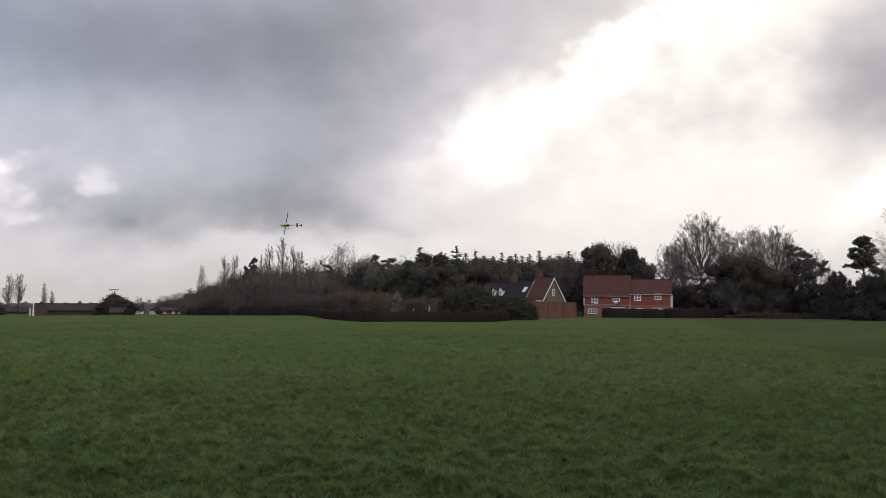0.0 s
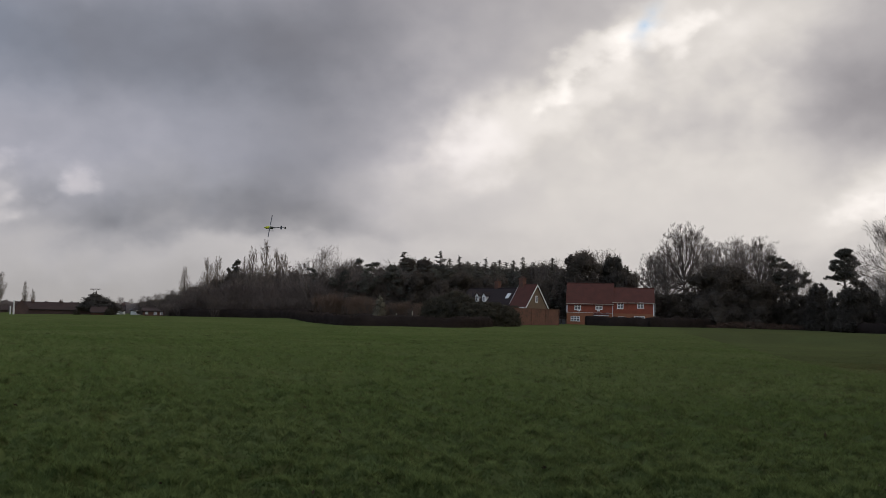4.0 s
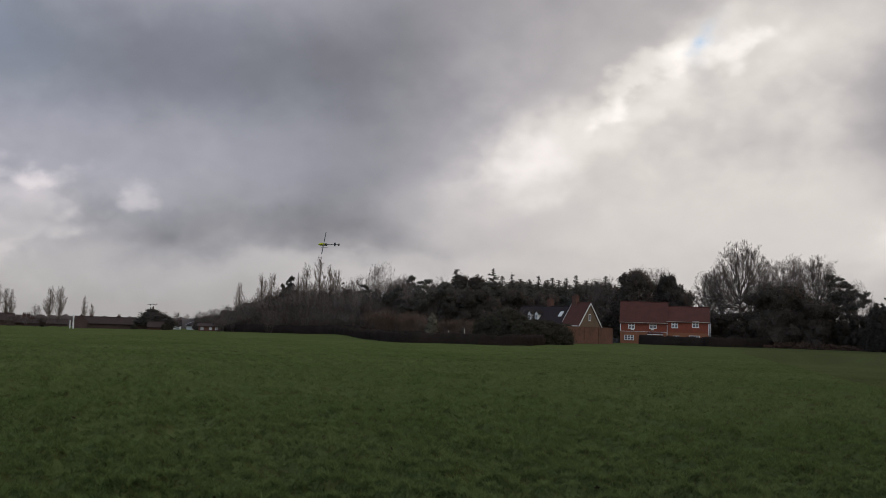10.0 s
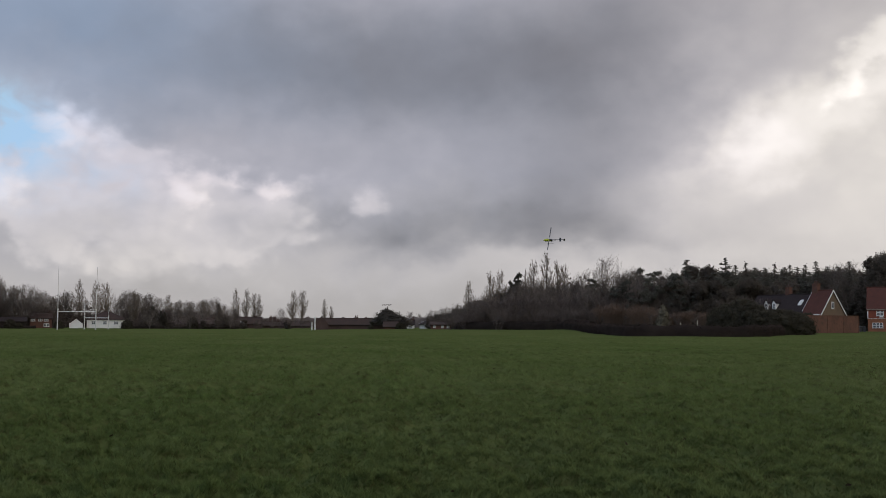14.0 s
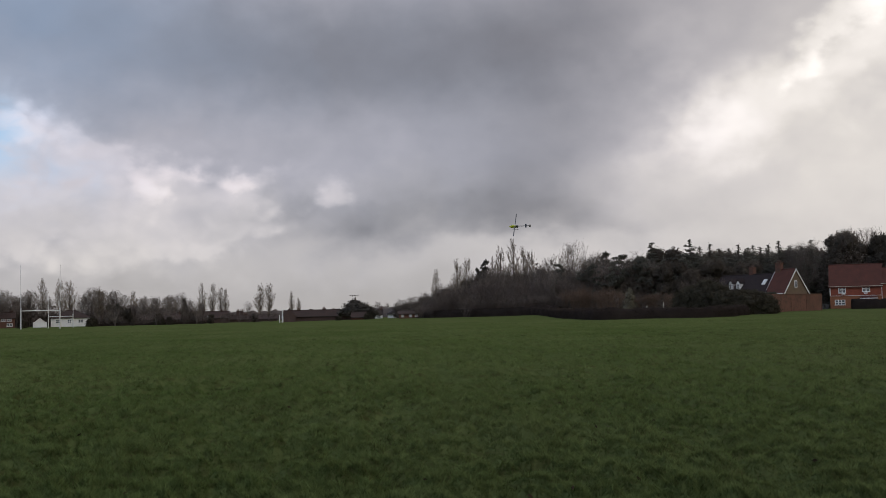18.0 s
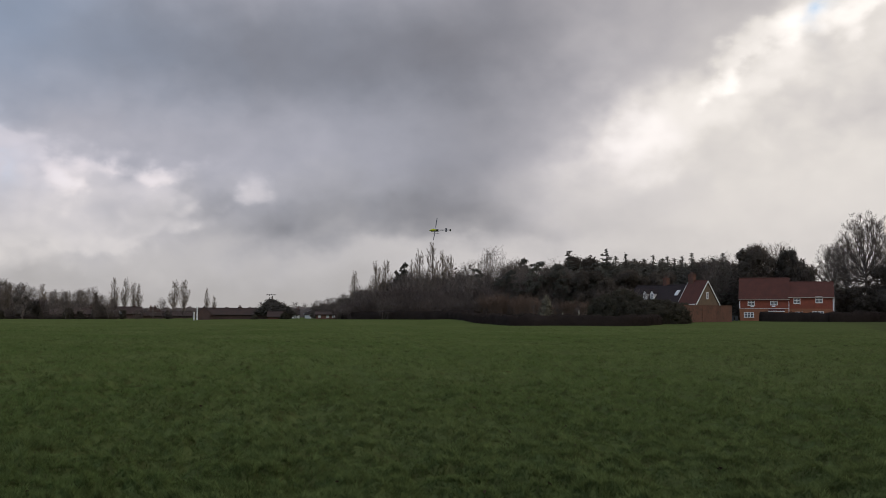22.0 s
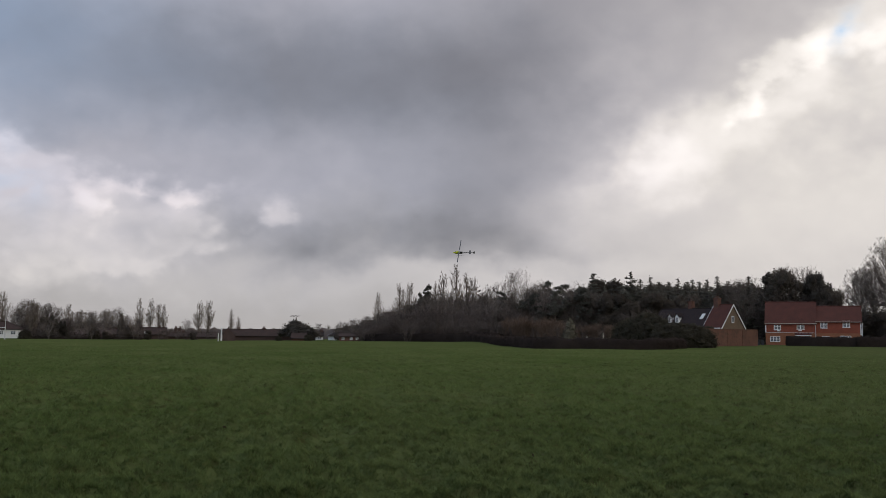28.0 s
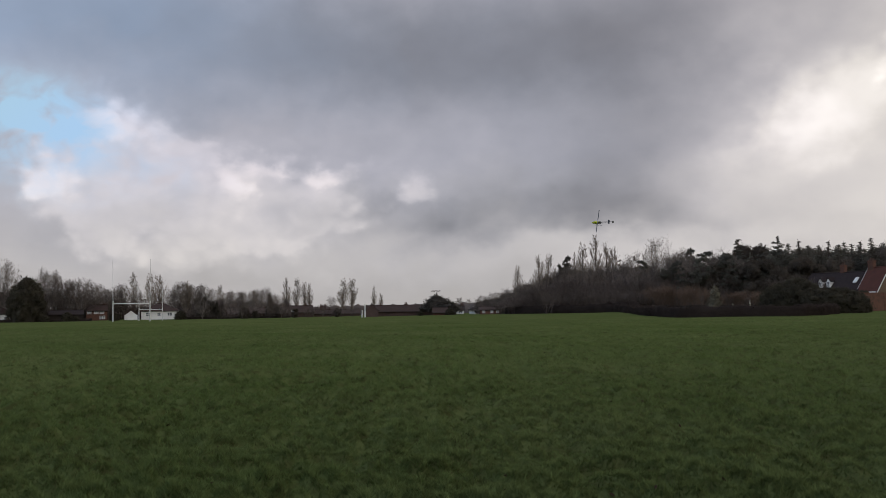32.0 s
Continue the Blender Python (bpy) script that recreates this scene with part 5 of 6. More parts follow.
def hedge(name, points, h, depth, mat=None, label="", per=30):
    """A clipped but uneven hedge along the ground through points (azimuth, distance)."""
    mat = mat or HEDGE_LEAF
    ob = thing(name, label, "hedge")
    path = [at(*p) for p in points]
    spine = []
    for a, b in zip(path, path[1:]):
        n = max(2, int((b - a).length / 0.7))
        spine += [a.lerp(b, i / n) for i in range(n)]
    spine.append(path[-1])
    # a rough rounded body, and leaves standing out of its skin
    prof = np.array([(-0.5, -0.15), (-0.56, 0.35), (-0.50, 0.8), (-0.28, 1.0), (0.28, 1.0), (0.50, 0.8), (0.56, 0.35), (0.5, -0.15)])
    rings = []
    for i, p in enumerate(spine):
        w = spine[min(i + 1, len(spine) - 1)] - spine[max(i - 1, 0)]
        across = np.array([-w.y, w.x]) / max(0.01, math.hypot(w.x, w.y))
        k = h * (1 + 0.07 * math.sin(i * 0.9) * math.sin(i * 0.23) + rng.normal(0, 0.03))
        q = prof + rng.normal(0, 0.045, prof.shape)
        z = float(ground_z(p.x, p.y))
        rings.append(np.stack([p.x + across[0] * q[:, 0] * depth * 1.4, p.y + across[1] * q[:, 0] * depth * 1.4, z + q[:, 1] * k], -1))
    rings = np.asarray(rings)
    m, c = rings.shape[:2]
    i, j = np.meshgrid(np.arange(m - 1), np.arange(c - 1), indexing="ij")
    body = np.stack([i * c + j, (i + 1) * c + j, (i + 1) * c + j + 1, i * c + j + 1], -1).reshape(-1, 4)
    ends = np.array([[0, 1, 6, 7], [1, 2, 5, 6], [2, 3, 4, 5]])
    body = np.concatenate([body, ends, ends + (m - 1) * c])
    n = int(per * h * (m - 1) * 0.7 * 2.2)
    u, t = rng.integers(0, m - 1, n), rng.random(n) * (c - 1.001)
    f, g = rng.random(n)[:, None], (t - t.astype(int))[:, None]
    t = t.astype(int)
    pts = (rings[u, t] * (1 - g) + rings[u, t + 1] * g) * (1 - f) + (rings[u + 1, t] * (1 - g) + rings[u + 1, t + 1] * g) * f
    pts = pts + rng.normal(0, 0.07, pts.shape)
    part("foliage", mesh_of("foliage", *joined((rings.reshape(-1, 3), body), leaves(pts, 0.10, 1.4))), mat, ob)


hedge("field_hedge", [(6.4, 198), (7.6, 180), (8.5, 148), (9.2, 134), (10.2, 128), (14.4, 128), (16.2, 130), (17.2, 136), (17.9, 146)], 1.25, 0.8, label="long low dark leafless hedge along the field")
hedge("garden_hedge", [(23.2, 214), (24.5, 212), (26.5, 213)], 1.75, 0.9, label="clipped dark hedge in front of the brick house")
hedge("boundary_hedge", [(26.5, 214), (28.0, 218), (30.0, 232), (31.0, 246)], 1.9, 1.0, label="rough dark hedge along the field edge")
hedge("side_hedge", [(36.4, 205), (38.5, 195), (41.0, 180), (46.0, 160)], 1.75, 1.0, label="dense dark hedge along the field edge")
hedge("far_hedge", [(-28.0, 286), (-24.0, 284), (-21.2, 284)], 0.7, 0.7, label="low dark hedge beyond the pitch", per=25)
hedge("far_hedge", [(-16.7, 288), (-13.0, 288), (-11.0, 290)], 0.6, 0.6, label="low dark hedge in front of the brick houses", per=25)
hedge("far_hedge", [(-60.0, 332), (-40.0, 332), (-25.0, 330), (-16.0, 330), (-13.0, 330)], 3.3, 2.0, label="tall dark overgrown hedge behind the houses", per=8)
hedge("far_hedge", [(-13.0, 331), (-8.0, 331), (-3.0, 321), (0.0, 301), (1.5, 281)], 2.85, 2.0, TWIG_BROWN, label="bare brown hedgerow behind the long barn", per=8)
# no distinct hedge here: an added strip makes the wood's dark base band
hedge("wood_edge_hedge", [(0.9, 226), (2.4, 218), (4.5, 210), (7.0, 202), (8.2, 192)], 1.5, 1.0, label="low dark strip added along the foot of the wood", per=40)

# ================= buildings =================


def window(parent, x, z, w, h, y, lights=2, sill=True, bars=1):
    """A white casement window let into a wall whose face lies at y; local y points inwards."""
    f = part("window", boxed(x - w / 2, x + w / 2, y - 0.03, y + 0.10, z, z + h), WHITE, parent, "white-framed casement window")
    pw = (w - 0.13 * (lights + 1)) / lights
    ph = (h - 0.08 * (bars + 2)) / (bars + 1)
    for i in range(lights):
        for j in range(bars + 1):
            x0 = x - w / 2 + 0.13 + i * (pw + 0.13)
            z0 = z + 0.08 + j * (ph + 0.08)
            part("pane", boxed(x0, x0 + pw, y - 0.045, y - 0.034, z0, z0 + ph), GLASS, f)
    if sill:
        part("sill", boxed(x - w / 2 - 0.08, x + w / 2 + 0.08, y - 0.14, y - 0.032, z - 0.07, z - 0.005), WHITE, f)
    return f


def gable_roof(parent, x0, x1, y0, y1, eave, ridge, mat, over=0.3, thick=0.16, boards=True):
    """Two tiled slopes with the ridge along x, ridge tiles and white barge boards."""
    ym = (y0 + y1) / 2
    k = (ridge - eave) / (ym - y0)
    for name, ya, yb in (("roof_slope", y0 - over, ym), ("roof_slope", y1 + over, ym)):
        za = eave - k * over
        roof = prism_x([(ya, za), (yb, ridge), (yb, ridge + thick), (ya, za + thick)], x0 - over * 0.6, x1 + over * 0.6)
        part(name, roof, mat, parent)
    ridge_bm = bmesh.new()
    n = max(3, int((x1 - x0) / 0.45))
    for i in range(n):
        a = x0 - 0.15 + (x1 - x0 + 0.3) * i / n
        rod((a, ym, ridge + thick - 0.02), (a + (x1 - x0 + 0.3) / n - 0.02, ym, ridge + thick - 0.02), 0.11, 0.10, 8, ridge_bm)
    part("ridge_tiles", ridge_bm, mat, parent)
    if boards:
        for x in (x0 - over * 0.6, x1 + over * 0.6):
            for ya in (y0 - over, y1 + over):
                za = eave - k * over
                bm = prism_x([(ya, za - 0.12), (ym, ridge - 0.12), (ym, ridge + thick + 0.015), (ya, za + thick + 0.015)], x - 0.035, x + 0.035)
                part("barge_board", bm, WHITE, parent)


def gable_walls(parent, x0, x1, y0, y1, eave, ridge, mat, name="wall", z0=-0.4):
    ym = (y0 + y1) / 2
    t = 0.3
    part(name, boxed(x0, x1, y0, y0 + t, z0, eave), mat, parent)
    part(name, boxed(x0, x1, y1 - t, y1, z0, eave), mat, parent)
    for xa, xb in ((x0 + 0.002, x0 + t), (x1 - t, x1 - 0.002)):
        part("gable_wall", prism_x([(y0 + t + 0.002, z0), (y1 - t - 0.002, z0), (y1 - t - 0.002, eave), (ym, ridge - 0.03), (y0 + t + 0.002, eave)], xa, xb), mat, parent)


def chimney(parent, x, y, z0, z1, w=0.9, d=0.6, mat=None, pots=2):
    c = part("chimney", boxed(x - w / 2, x + w / 2, y - d / 2, y + d / 2, z0, z1 - 0.2, bevel=0.02), mat or BRICK_RED, parent)
    part("corbel", boxed(x - w / 2 - 0.06, x + w / 2 + 0.06, y - d / 2 - 0.06, y + d / 2 + 0.06, z1 - 0.2, z1), mat or BRICK_RED, c)
    for i in range(pots):
        px = x + (i - (pots - 1) / 2) * w / pots * 0.9
        part("pot", rod((px, y, z1), (px, y, z1 + 0.45), 0.14, 0.11, 10), POT, c, "terracotta chimney pot")
    return c


def gutter(parent, x0, x1, y, z):
    part("gutter", rod((x0, y, z), (x1, y, z), 0.05, sides=8), CREAM, parent, "pale rain gutter")


def downpipe(parent, x, y, z0, z1):
    part("downpipe", rod((x, y, z0), (x, y, z1), 0.06, sides=8), WHITE, parent, "white downpipe")


def brick_house():
    """The red house with a higher and a lower roof and white windows."""
    D = 228.0
    ob = thing("brick_house", "red brick and tile-hung two-storey house with white windows", "house")
    m = math.tan(radians(1)) * D     # metres to a degree
    A0, A1, A2 = 22.15, 24.62, 26.80
    mid = (A0 + A2) / 2
    z = float(at(mid, D).z)

    def X(az):
        return (az - mid) * m

    def Z(el):
        return EYE + D * math.tan(radians(el)) - z
    xa, xb, xc = X(A0), X(A1), X(A2)
    e1, e2, r1, r2, split = Z(0.70), Z(0.80), Z(1.78), Z(1.57), Z(0.20)
    dep = 7.0
    for x0, x1, e, r, y0 in ((xa, xb, e1, r1, 0.0), (xb + 0.02, xc, e2, r2, 0.25)):
        part("lower_wall", boxed(x0, x1, y0, y0 + 0.3, -0.4, split), BRICK_ORANGE, ob, "lighter orange brick ground floor")
        part("upper_wall", boxed(x0, x1, y0 - 0.05, y0 + 0.3, split + 0.003, e), BRICK_RED, ob, "red tile-hung upper floor")
        part("back_wall", boxed(x0, x1, y0 + dep - 0.3, y0 + dep, -0.4, e), BRICK_RED, ob)
        for xw in (x0 + 0.004, x1 - 0.304):
            part("gable_wall", prism_x([(y0 + 0.31, -0.4), (y0 + dep - 0.31, -0.4), (y0 + dep - 0.31, e), (y0 + dep / 2, r - 0.03), (y0 + 0.31, e)], xw, xw + 0.3), BRICK_RED, ob)
        gable_roof(ob, x0, x1, y0, y0 + dep, e, r, TILE_RED, 0.35, boards=False)
        gutter(ob, x0 - 0.2, x1 + 0.2, y0 - 0.42, e - 0.12)
    part("string_course", boxed(xa - 0.05, xb + 0.03, -0.10, -0.055, split - 0.05, split + 0.02), WHITE, ob)
    part("corner_board", boxed(xa - 0.06, xa + 0.14, -0.12, -0.055, split + 0.05, e1 - 0.15), WHITE, ob)
    part("corner_board", boxed(xc - 0.14, xc + 0.06, 0.12, 0.195, split - 0.4, e2 - 0.15), WHITE, ob)
    downpipe(ob, xb, -0.16, 0.2, e1 - 0.2)
    downpipe(ob, xc + 0.25, 0.4, 0.2, e2 - 0.2)
    for az, zz, w in ((22.74, 0.34, 1.40), (23.88, 0.38, 1.50), (25.02, 0.45, 1.35), (26.10, 0.50, 1.40)):
        window(ob, X(az), Z(zz), w, 1.32, (-0.06 if az < A1 else 0.19), 2, True, 1)
    window(ob, X(22.62), Z(-0.27), 2.0, 1.05, -0.01, 3)
    window(ob, X(25.12), Z(-0.22), 1.5, 1.0, 0.24, 2)
    window(ob, X(26.05), Z(-0.20), 2.2, 1.05, 0.24, 4)
    # bay with a lean-to roof
    bay = part("bay", boxed(X(23.66), X(24.36), -0.9, -0.06, -0.3, Z(0.06)), BRICK_ORANGE, ob)
    part("bay_roof", prism_x([(-1.1, Z(0.06)), (-0.11, Z(0.06)), (-0.11, Z(0.18))], X(23.6), X(24.42)), TILE_RED, bay)
    part("bay_fascia", boxed(X(23.6), X(24.42), -1.14, -1.09, Z(0.06) - 0.12, Z(0.06) + 0.03), WHITE, bay)
    window(bay, X(24.0), Z(-0.26), 1.7, 0.95, -0.91, 3)
    for az, zz in ((23.86, 0.36), (22.80, 0.34)):
        part("flower_box", boxed(X(az) - 0.35, X(az) + 0.35, -0.35, -0.11, Z(zz) - 0.32, Z(zz) - 0.09, bevel=0.03), WHITE, ob, "white box under the window")
    ob.matrix_world = facing(mid, D)


def cottage():
    """Steep gabled house with a buff gable, red roof and a long slate range with dormers."""
    D = 206.0
    m = math.tan(radians(1)) * D
    ob = thing("cottage", "steep-roofed house with buff gable and white barge boards", "house")
    c0 = 20.5
    z = float(at(c0, D).z)

    def Z(el):
        return EYE + D * math.tan(radians(el)) - z
    # local x along the ridge, the gable at x = 0 looking right of the field
    w, eave, ridge = 5.8, Z(0.42), Z(1.62)
    length = 4.8
    t = 0.3
    part("gable_wall", prism_x([(-w / 2, -0.4), (w / 2, -0.4), (w / 2, eave), (0, ridge - 0.05), (-w / 2, eave)], -t, 0), BRICK_YELLOW, ob, "buff yellow brick gable")
    part("gable_wall", prism_x([(-w / 2, -0.4), (w / 2, -0.4), (w / 2, eave), (0, ridge - 0.05), (-w / 2, eave)], -length, -length + t), BRICK_OLD, ob)
    for y in (-w / 2, w / 2 - t):
        part("wall", boxed(-length + t + 0.003, -t - 0.003, y + 0.004, y + t - 0.004, -0.4, eave), BRICK_OLD, ob)
    gable_roof(ob, -length, 0.05, -w / 2, w / 2, eave, ridge, TILE_RED, 0.35, 0.18)
    part("fascia", boxed(-length, 0.1, -w / 2 - 0.47, -w / 2 - 0.37, eave - 0.40, eave - 0.02), WHITE, ob, "white fascia board under the eaves")
    f = part("gable_window", boxed(0.002, 0.06, -0.32, 0.32, Z(0.68), Z(1.05)), WHITE, ob, "narrow white gable window")
    part("pane", boxed(0.062, 0.075, -0.20, -0.03, Z(0.72), Z(1.01)), GLASS, f)
    part("pane", boxed(0.062, 0.075, 0.03, 0.20, Z(0.72), Z(1.01)), GLASS, f)
    chimney(ob, -4.1, 0.0, ridge - 1.2, Z(2.02), 1.3, 0.8, BRICK_OLD, 3)
    # slate range
    L2, r2, e2 = 15.5, Z(1.44), Z(0.55)
    x0, x1, w2 = -length - L2, -length - 0.02, 5.2
    gable_walls(ob, x0, x1, -w2 / 2, w2 / 2, e2, r2, BRICK_OLD, "range_wall")
    gable_roof(ob, x0, x1, -w2 / 2, w2 / 2, e2, r2, SLATE, 0.3, 0.15, False)
    # white paint stands in for the whitish reflection on this glass
    sk = part("skylight", prism_x([(-1.75, e2 + 1.20), (-0.95, e2 + 2.18), (-1.01, e2 + 2.28), (-1.81, e2 + 1.30)], -length - 2.4, -length - 1.5), WHITE, ob, "roof window coloured white for the sky reflected in it")
    for xd in (-length - 8.2, -length - 10.4):
        d = part("dormer", prism([(xd - 0.55, e2 + 0.3), (xd + 0.55, e2 + 0.3), (xd + 0.55, e2 + 1.7), (xd, e2 + 2.3), (xd - 0.55, e2 + 1.7)], -w2 / 2 + 0.25, -0.6), RENDER_WHITE, ob, "white dormer with a small pitched roof")
        for s in (-1, 1):
            part("dormer_roof", prism([(xd, e2 + 2.34), (xd + s * 0.75, e2 + 1.55), (xd + s * 0.75, e2 + 1.68), (xd, e2 + 2.47)], -w2 / 2 + 0.05, -0.55), SLATE, d)
        window(d, xd, e2 + 0.55, 0.7, 1.0, -w2 / 2 + 0.22, 2, False)
    chimney(ob, -length - 7.0, 0.3, r2 - 0.6, Z(1.88), 1.1, 0.8, BRICK_OLD, 2)
    ob.matrix_world = facing(c0, D, -46)


def garden_wall():
    ob = thing("garden_wall", "high weathered red brick garden wall with coping", "wall")
    a, b = at(18.6, 178), at(21.7, 197)
    L = (b - a).length
    top = 2.85
    z = -0.3
    part("brickwork", boxed(0, L, -0.12, 0.12, z, top), BRICK_WALL, ob)
    n = int(L / 0.6)
    for i in range(n):
        part("coping_stone", boxed(L * i / n + 0.01, L * (i + 1) / n - 0.01, -0.18, 0.18, top + 0.002, top + 0.09), BRICK_WALL, ob)
    for i in range(5):
        x = L * i / 4
        part("pier", boxed(max(0, x - 0.24), min(L, x + 0.24), -0.20, -0.123, z, top - 0.05), BRICK_WALL, ob)
    ang = math.degrees(math.atan2(b.y - a.y, b.x - a.x))
    ob.matrix_world = Matrix.Translation(a) @ pose(0, 0, 0, 0, 0, ang)


def wheelie_bin(az, d):
    ob = thing("wheelie_bin", "dark plastic wheeled bin beside the house", "bin", "bins")
    part("body", prism([(-0.26, 0.06), (0.26, 0.06), (0.31, 0.98), (-0.31, 0.98)], -0.34, 0.34), PLASTIC_DARK, ob)
    part("lid", prism_x([(-0.40, 0.985), (0.38, 0.985), (0.38, 1.06), (-0.40, 1.02)], -0.33, 0.33), PLASTIC_DARK, ob)
    part("bin_handle", rod((-0.28, 0.42, 1.0), (0.28, 0.42, 1.0), 0.02, sides=8), PLASTIC_DARK, ob)
    for s in (-1, 1):
        part("wheel", rod((s * 0.30, 0.28, 0.10), (s * 0.25, 0.28, 0.10), 0.10, sides=14), PLASTIC_DARK, ob)
    ob.matrix_world = facing(az, d)


def house(name, label, az0, az1, d, eave, ridge, wall, roof, depth=7.0, turn=0.0, chimneys=(), windows=(), hip=0.0, low=-0.4, boards=False):
    """A plain gabled or hipped house seen from its long side. eave, ridge: degrees above eye level; windows: (azimuth, foot, width, height)."""
    ob = thing(name, label, "house")
    mid = (az0 + az1) / 2
    m = math.tan(radians(1)) * d
    z = float(at(mid, d).z)

    def Z(el):
        return EYE + d * math.tan(radians(el)) - z
    x0, x1, e, r = (az0 - mid) * m, (az1 - mid) * m, Z(eave), Z(ridge)
    if hip:
        t = 0.3
        part("front_wall", boxed(x0, x1, 0, t, low, e), wall, ob)
        part("back_wall", boxed(x0, x1, depth - t, depth, low, e), wall, ob)
        for xa in (x0 + 0.003, x1 - t - 0.003):
            part("side_wall", boxed(xa, xa + t, t + 0.003, depth - t - 0.003, low, e), wall, ob)
        bm = bmesh.new()
        o = 0.35
        lo = [bm.verts.new(p) for p in ((x0 - o, -o, e - 0.1), (x1 + o, -o, e - 0.1), (x1 + o, depth + o, e - 0.1), (x0 - o, depth + o, e - 0.1))]
        hi = [bm.verts.new((x0 + hip, depth / 2, r)), bm.verts.new((x1 - hip, depth / 2, r))]
        for f in ((lo[0], lo[1], hi[1], hi[0]), (lo[1], lo[2], hi[1]), (lo[2], lo[3], hi[0], hi[1]), (lo[3], lo[0], hi[0]), (lo[3], lo[2], lo[1], lo[0])):
            bm.faces.new(f)
        part("roof", bm, roof, ob)
        part("ridge_tiles", rod((x0 + hip, depth / 2, r), (x1 - hip, depth / 2, r), 0.12, sides=8), roof, ob)
    else:
        gable_walls(ob, x0, x1, 0, depth, e, r, wall)
        gable_roof(ob, x0, x1, 0, depth, e, r, roof, 0.3, 0.15, boards)
    part("gutter", rod((x0 - 0.1, -0.42, e - 0.10), (x1 + 0.1, -0.42, e - 0.10), 0.06, sides=8), DARK_WOOD, ob)
    for az, top in chimneys:
        chimney(ob, (az - mid) * m, depth / 2, r - 0.8, Z(top) - 0.4, 0.9, 0.7, BRICK_DARK, 2)
    for az, foot, w, h in windows:
        window(ob, (az - mid) * m, Z(foot), w, h, -0.01, max(2, int(w / 0.7)))
    ob.matrix_world = facing(mid, d, turn)
    return ob


brick_house()
cottage()
garden_wall()
for az, d in ((21.78, 214.0), (21.98, 214.6)):
    wheelie_bin(az, d)
# beyond the pitch, from the far side round to the cedar
house("white_cottage", "white rendered cottage behind a dark conifer", -25.6, -24.6, 300, -0.15, 0.25, RENDER_WHITE, TILE_BROWN, 7, chimneys=((-25.2, 0.45),), windows=((-25.3, -0.5, 1.4, 1.1), (-24.9, -0.5, 1.2, 1.1)))
house("long_shed", "low dark timber shed with a flat-pitched roof", -23.3, -21.65, 288, -0.22, -0.03, DARK_WOOD, SLATE, 6)
house("brick_cottage", "brick house with white ground floor beyond the pitch", -21.5, -20.45, 296, -0.05, 0.24, BRICK_OLD, TILE_BROWN, 7, chimneys=((-20.6, 0.36),),
      windows=((-21.35, -0.20, 1.1, 0.75), (-21.0, -0.20, 1.1, 0.75), (-20.72, -0.20, 1.1, 0.75), (-20.7, -0.47, 1.4, 0.8)))
house("bungalow", "white rendered bungalow with brown hipped roof", -18.75, -16.8, 296, -0.09, 0.30, RENDER_WHITE, TILE_BROWN, 8, hip=4.0,
      windows=((-18.4, -0.36, 1.3, 0.9), (-17.85, -0.36, 1.0, 0.9), (-17.3, -0.36, 1.3, 0.9)))
house("bungalow_garage", "white rendered garage with a small pitched roof", -19.18, -18.70, 294, -0.28, -0.06, RENDER_WHITE, TILE_BROWN, 3.4, turn=90)
house("brick_terrace", "dark brick house row with brown roof", -14.3, -11.6, 305, -0.30, -0.02, BRICK_DARK, TILE_BROWN, 7, chimneys=((-13.8, 0.15), (-12.3, 0.12)))
house("brick_villa", "brick house with one white window and chimneys", -11.5, -9.75, 302, -0.28, 0.06, BRICK_DARK, TILE_BROWN, 7, chimneys=((-11.1, 0.22), (-10.1, 0.20)), windows=((-10.75, -0.36, 1.6, 1.2),))
house("low_terrace", "long low brick row with brown roof", -9.7, -7.2, 306, -0.38, -0.18, BRICK_DARK, TILE_BROWN, 7, chimneys=((-9.3, 0.16), (-9.1, 0.16), (-8.9, -0.02)))
house("long_barn", "long dark brick building with tiled roof and chimneys", -6.85, -3.1, 268, -0.30, 0.02, BRICK_DARK, TILE_BROWN, 6, chimneys=((-6.05, 0.16), (-4.68, 0.20)))
house("barn_wing", "gabled end of the long brick building", -6.87, -5.57, 262, -0.20, 0.13, BRICK_DARK, TILE_BROWN, 3.0, turn=90)
house("brick_outhouse", "reddish brick outbuilding under the cedar", -3.2, -2.4, 254, -0.40, -0.16, BRICK_OLD, TILE_BROWN, 5)
house("far_cottage", "small white-gabled cottage with dark roof", -2.25, -1.5, 276, -0.27, -0.05, RENDER_WHITE, SLATE, 6, chimneys=((-1.6, 0.12), (-2.0, 0.10)), windows=((-2.05, -0.46, 1.0, 0.7), (-1.7, -0.46, 1.0, 0.7)))
house("gabled_cottage", "cottage with white barge boards and chimneys", -1.4, -0.75, 272, -0.25, 0.06, RENDER_WHITE, SLATE, 6, turn=-62, chimneys=((-1.2, 0.16), (-0.95, 0.16)), boards=True)
house("brick_row", "low reddish brick house row with white windows", -0.62, 0.48, 238, -0.28, -0.14, BRICK_WALL, TILE_BROWN, 6,
      windows=((-0.42, -0.44, 0.6, 0.5), (0.02, -0.44, 0.6, 0.5), (0.34, -0.44, 0.6, 0.5)))
house("roof_behind_trees", "dark-roofed house half hidden by trees", 1.75, 2.5, 250, 0.55, 1.02, BRICK_DARK, SLATE, 7)

# ================= the field's furniture =================


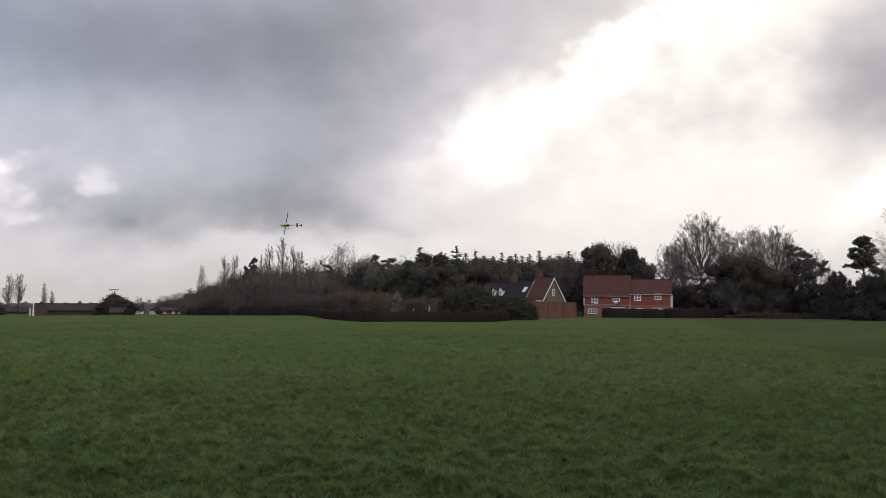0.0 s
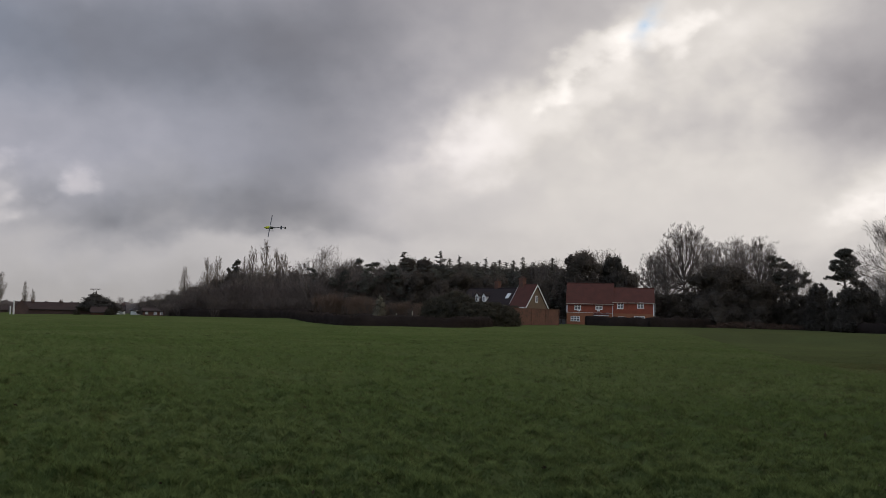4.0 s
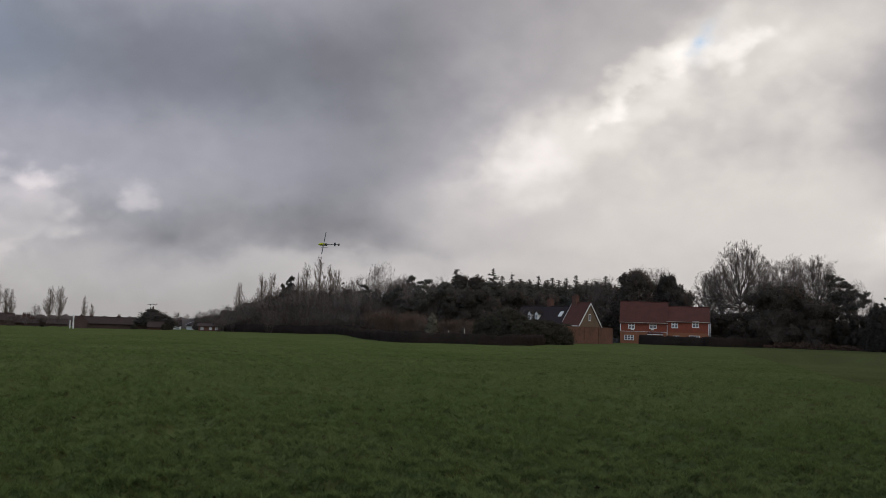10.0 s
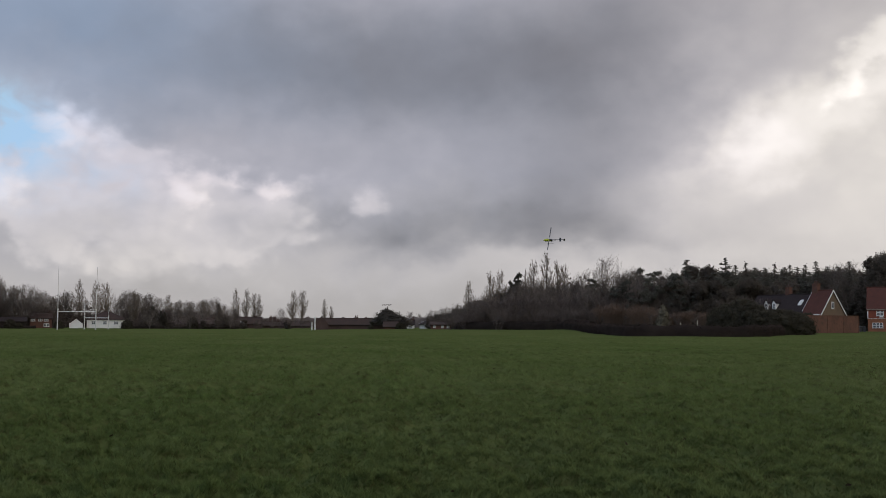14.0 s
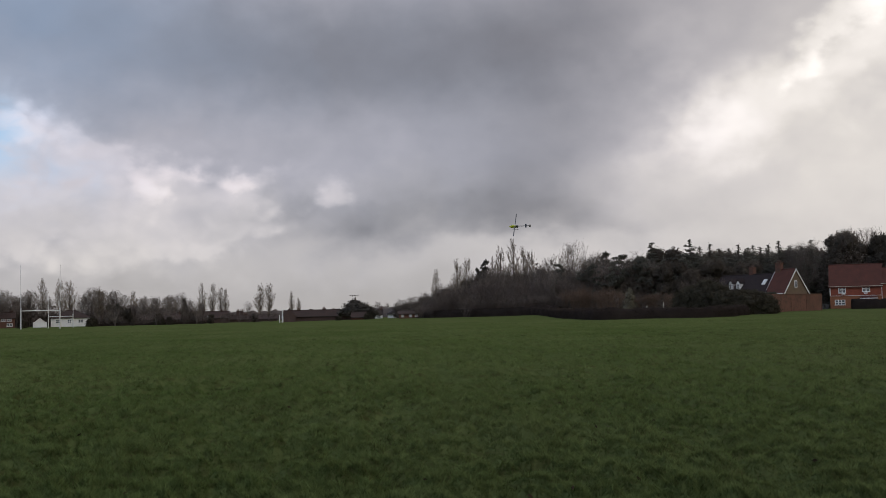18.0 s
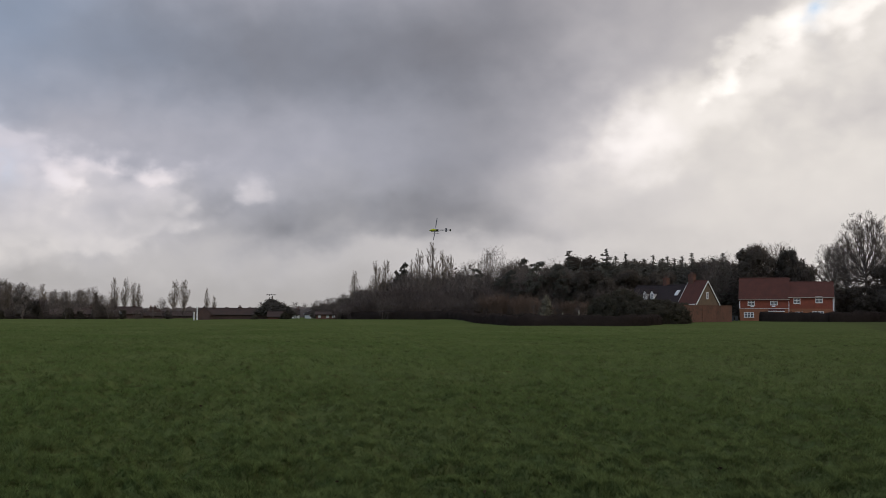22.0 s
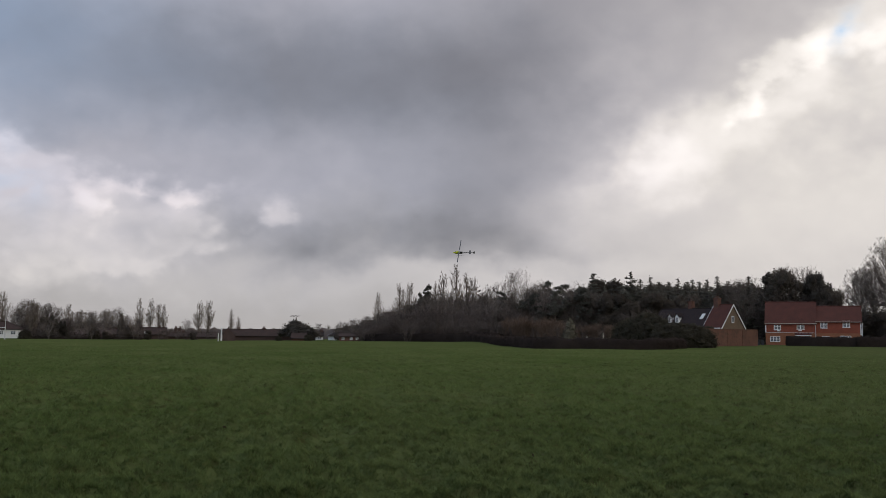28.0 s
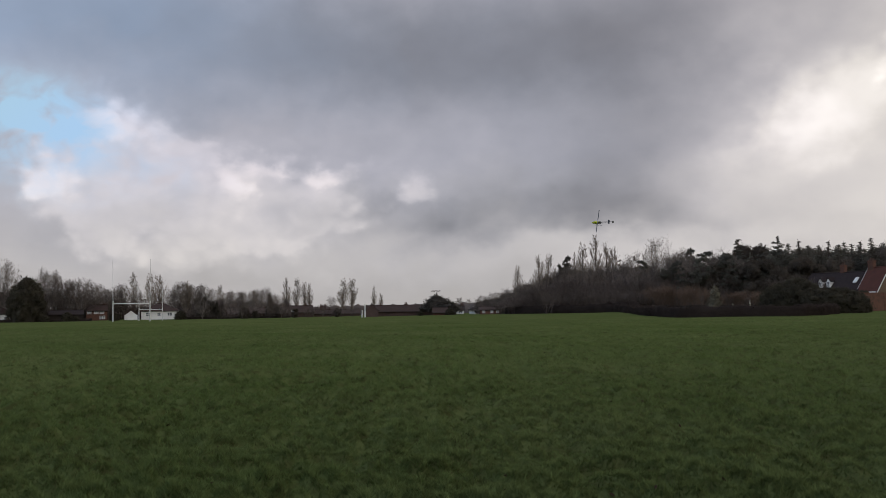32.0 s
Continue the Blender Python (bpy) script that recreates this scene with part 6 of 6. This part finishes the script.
def goal(az, d, width, bar, top, radius, turn, label):
    ob = thing("rugby_goal", label, "goalposts", "rugby goals")
    for s in (-1, 1):
        x = s * width / 2
        p = part("post", rod((x, 0, -0.4), (x, 0, bar + 0.35), radius, radius * 0.9, 12), POST_PAINT, ob)
        part("upright", rod((x, 0, bar + 0.34), (x + s * 0.05, 0, top), radius * 0.45, radius * 0.3, 8), POST_PAINT, p)
        part("collar", rod((x, 0, bar + 0.25), (x, 0, bar + 0.42), radius * 1.15, sides=12), POST_PAINT, p)
    part("crossbar", rod((-width / 2 - 0.02, 0, bar), (width / 2 + 0.02, 0, bar), radius * 0.75, sides=10), POST_PAINT, ob)
    ob.matrix_world = facing(az, d, turn)


goal(-19.24, 170, 5.55, 2.78, 9.7, 0.09, 4, "tall white rugby posts on the pitch")
goal(-18.27, 266, 5.55, 2.75, 8.0, 0.11, 4, "distant white rugby posts in front of the bungalow")


def marker_post(az, d, h, r, label):
    ob = thing("goal_upright", label, "post")
    part("post", rod((0, 0, -0.3), (0, 0, h), r, r * 0.95, 12), POST_PAINT, ob)
    part("cap", rod((0, 0, h), (0, 0, h + 0.06), r * 1.1, r * 0.5, 12), POST_PAINT, ob)
    part("pad", rod((0, 0, 0.0), (0, 0, min(1.2, h * 0.5)), r * 1.25, r * 1.25, 12), POST_PAINT, ob)
    ob.matrix_world = facing(az, d)


marker_post(-6.92, 205, 2.55, 0.13, "thick white post at the end of the pitch")
marker_post(-7.08, 218, 1.55, 0.11, "shorter white post beside a taller one")


def garden_ornament(az, d, el):
    """A small white figure-shaped ornament, kept as one plain form."""
    z = EYE + d * math.tan(radians(el))
    bm = rod((0, 0, 0), (0, 0, 0.9), 0.16, 0.05, 10)
    rod((0, 0, 0.88), (0, 0, 1.2), 0.09, 0.04, 8, bm)
    ob = tagged(part("garden_obelisk", bm, CREAM), "small pale pointed garden ornament", "ornament")
    p = at(az, d)
    ob.matrix_world = Matrix.Translation((p.x, p.y, p.z)) @ Matrix.Diagonal((1, 1, max(1.0, (z - p.z) / 1.2), 1))


garden_ornament(13.72, 150, 0.06)
garden_ornament(12.85, 152, -0.08)

# ================= the model helicopter =================


def helicopter(az, d, el, head, bank, nose):
    """Radio-controlled model with a yellow canopy, held in the air."""
    ob = thing("model_helicopter", "radio-controlled model helicopter with yellow canopy in flight", "helicopter")
    bm = bmesh.new()
    bmesh.ops.create_uvsphere(bm, u_segments=20, v_segments=12, radius=1.0)
    for v in bm.verts:
        x, y, z = v.co
        taper = 1 - 0.35 * max(0, x) - 0.25 * max(0, -x)
        v.co = (x * 0.24 + 0.14, y * 0.075 * taper, z * 0.115 * taper - 0.02 + 0.03 * max(0, -x))
    body = part("canopy", bm, CANOPY, ob, "yellow-green pointed canopy")
    part("canopy_stripe", boxed(-0.02, 0.26, -0.082, 0.082, -0.035, -0.015), CARBON, body)
    part("frame", boxed(-0.16, 0.10, -0.035, 0.035, -0.13, 0.06, bevel=0.01), CARBON, ob)
    part("tail_boom", rod((-0.14, 0, 0.02), (-0.86, 0, 0.03), 0.018, 0.015, 10), CARBON, ob)
    for s in (-1, 1):
        part("boom_brace", rod((-0.14, s * 0.03, -0.09), (-0.55, 0, 0.02), 0.004, sides=6), CARBON, ob)
    part("tail_fin", prism([(-0.80, -0.12), (-0.90, -0.14), (-0.93, 0.14), (-0.86, 0.15)], -0.004, 0.004), CARBON, ob)
    part("tail_stabiliser", boxed(-0.68, -0.58, -0.12, 0.12, 0.026, 0.032), CARBON, ob)
    tr = part("tail_rotor", rod((-0.87, 0.012, 0.03), (-0.87, 0.035, 0.03), 0.012, sides=10), ALU, ob)
    for s in (-1, 1):
        part("tail_blade", boxed(-0.882, -0.858, 0.030, 0.034, 0.03 + (0.012 if s > 0 else -0.12), 0.03 + (0.12 if s > 0 else -0.012)), BLADE_GREY, tr)
    part("mast", rod((0, 0, 0.05), (0, 0, 0.19), 0.007, sides=10), ALU, ob)
    hub = part("rotor_head", rod((0, 0, 0.16), (0, 0, 0.20), 0.028, sides=12), ALU, ob)
    a = radians(84)
    for s in (0, math.pi):
        c, sn = math.cos(a + s), math.sin(a + s)
        bm = boxed(0.06, 0.74, -0.026, 0.026, 0.178, 0.184, bevel=0.002)
        for v in bm.verts:
            x, y, z = v.co
            v.co = (x * c - y * sn, x * sn + y * c, z + 0.03 * x * x)
        part("main_blade", bm, BLADE_GREY, hub)
        part("blade_grip", rod((0.02 * c, 0.02 * sn, 0.18), (0.10 * c, 0.10 * sn, 0.181), 0.012, sides=8), ALU, hub)
    part("flybar", rod((-0.22 * math.sin(a), 0.22 * math.cos(a), 0.15), (0.22 * math.sin(a), -0.22 * math.cos(a), 0.15), 0.004, sides=6), ALU, hub)
    for s in (-1, 1):
        skid = part("skid", rod((-0.20, s * 0.11, -0.22), (0.20, s * 0.11, -0.22), 0.008, sides=8), CARBON, ob)
        for x in (-0.10, 0.10):
            part("strut", rod((x, s * 0.03, -0.12), (x, s * 0.11, -0.22), 0.006, sides=6), CARBON, skid)
    p = polar(az, d)
    ob.matrix_world = Matrix.Translation((p.x, p.y, EYE + d * math.tan(radians(el)))) @ pose(0, 0, 0, bank, nose, head)


helicopter(5.88, 62, 4.39, 168, -68, 0)
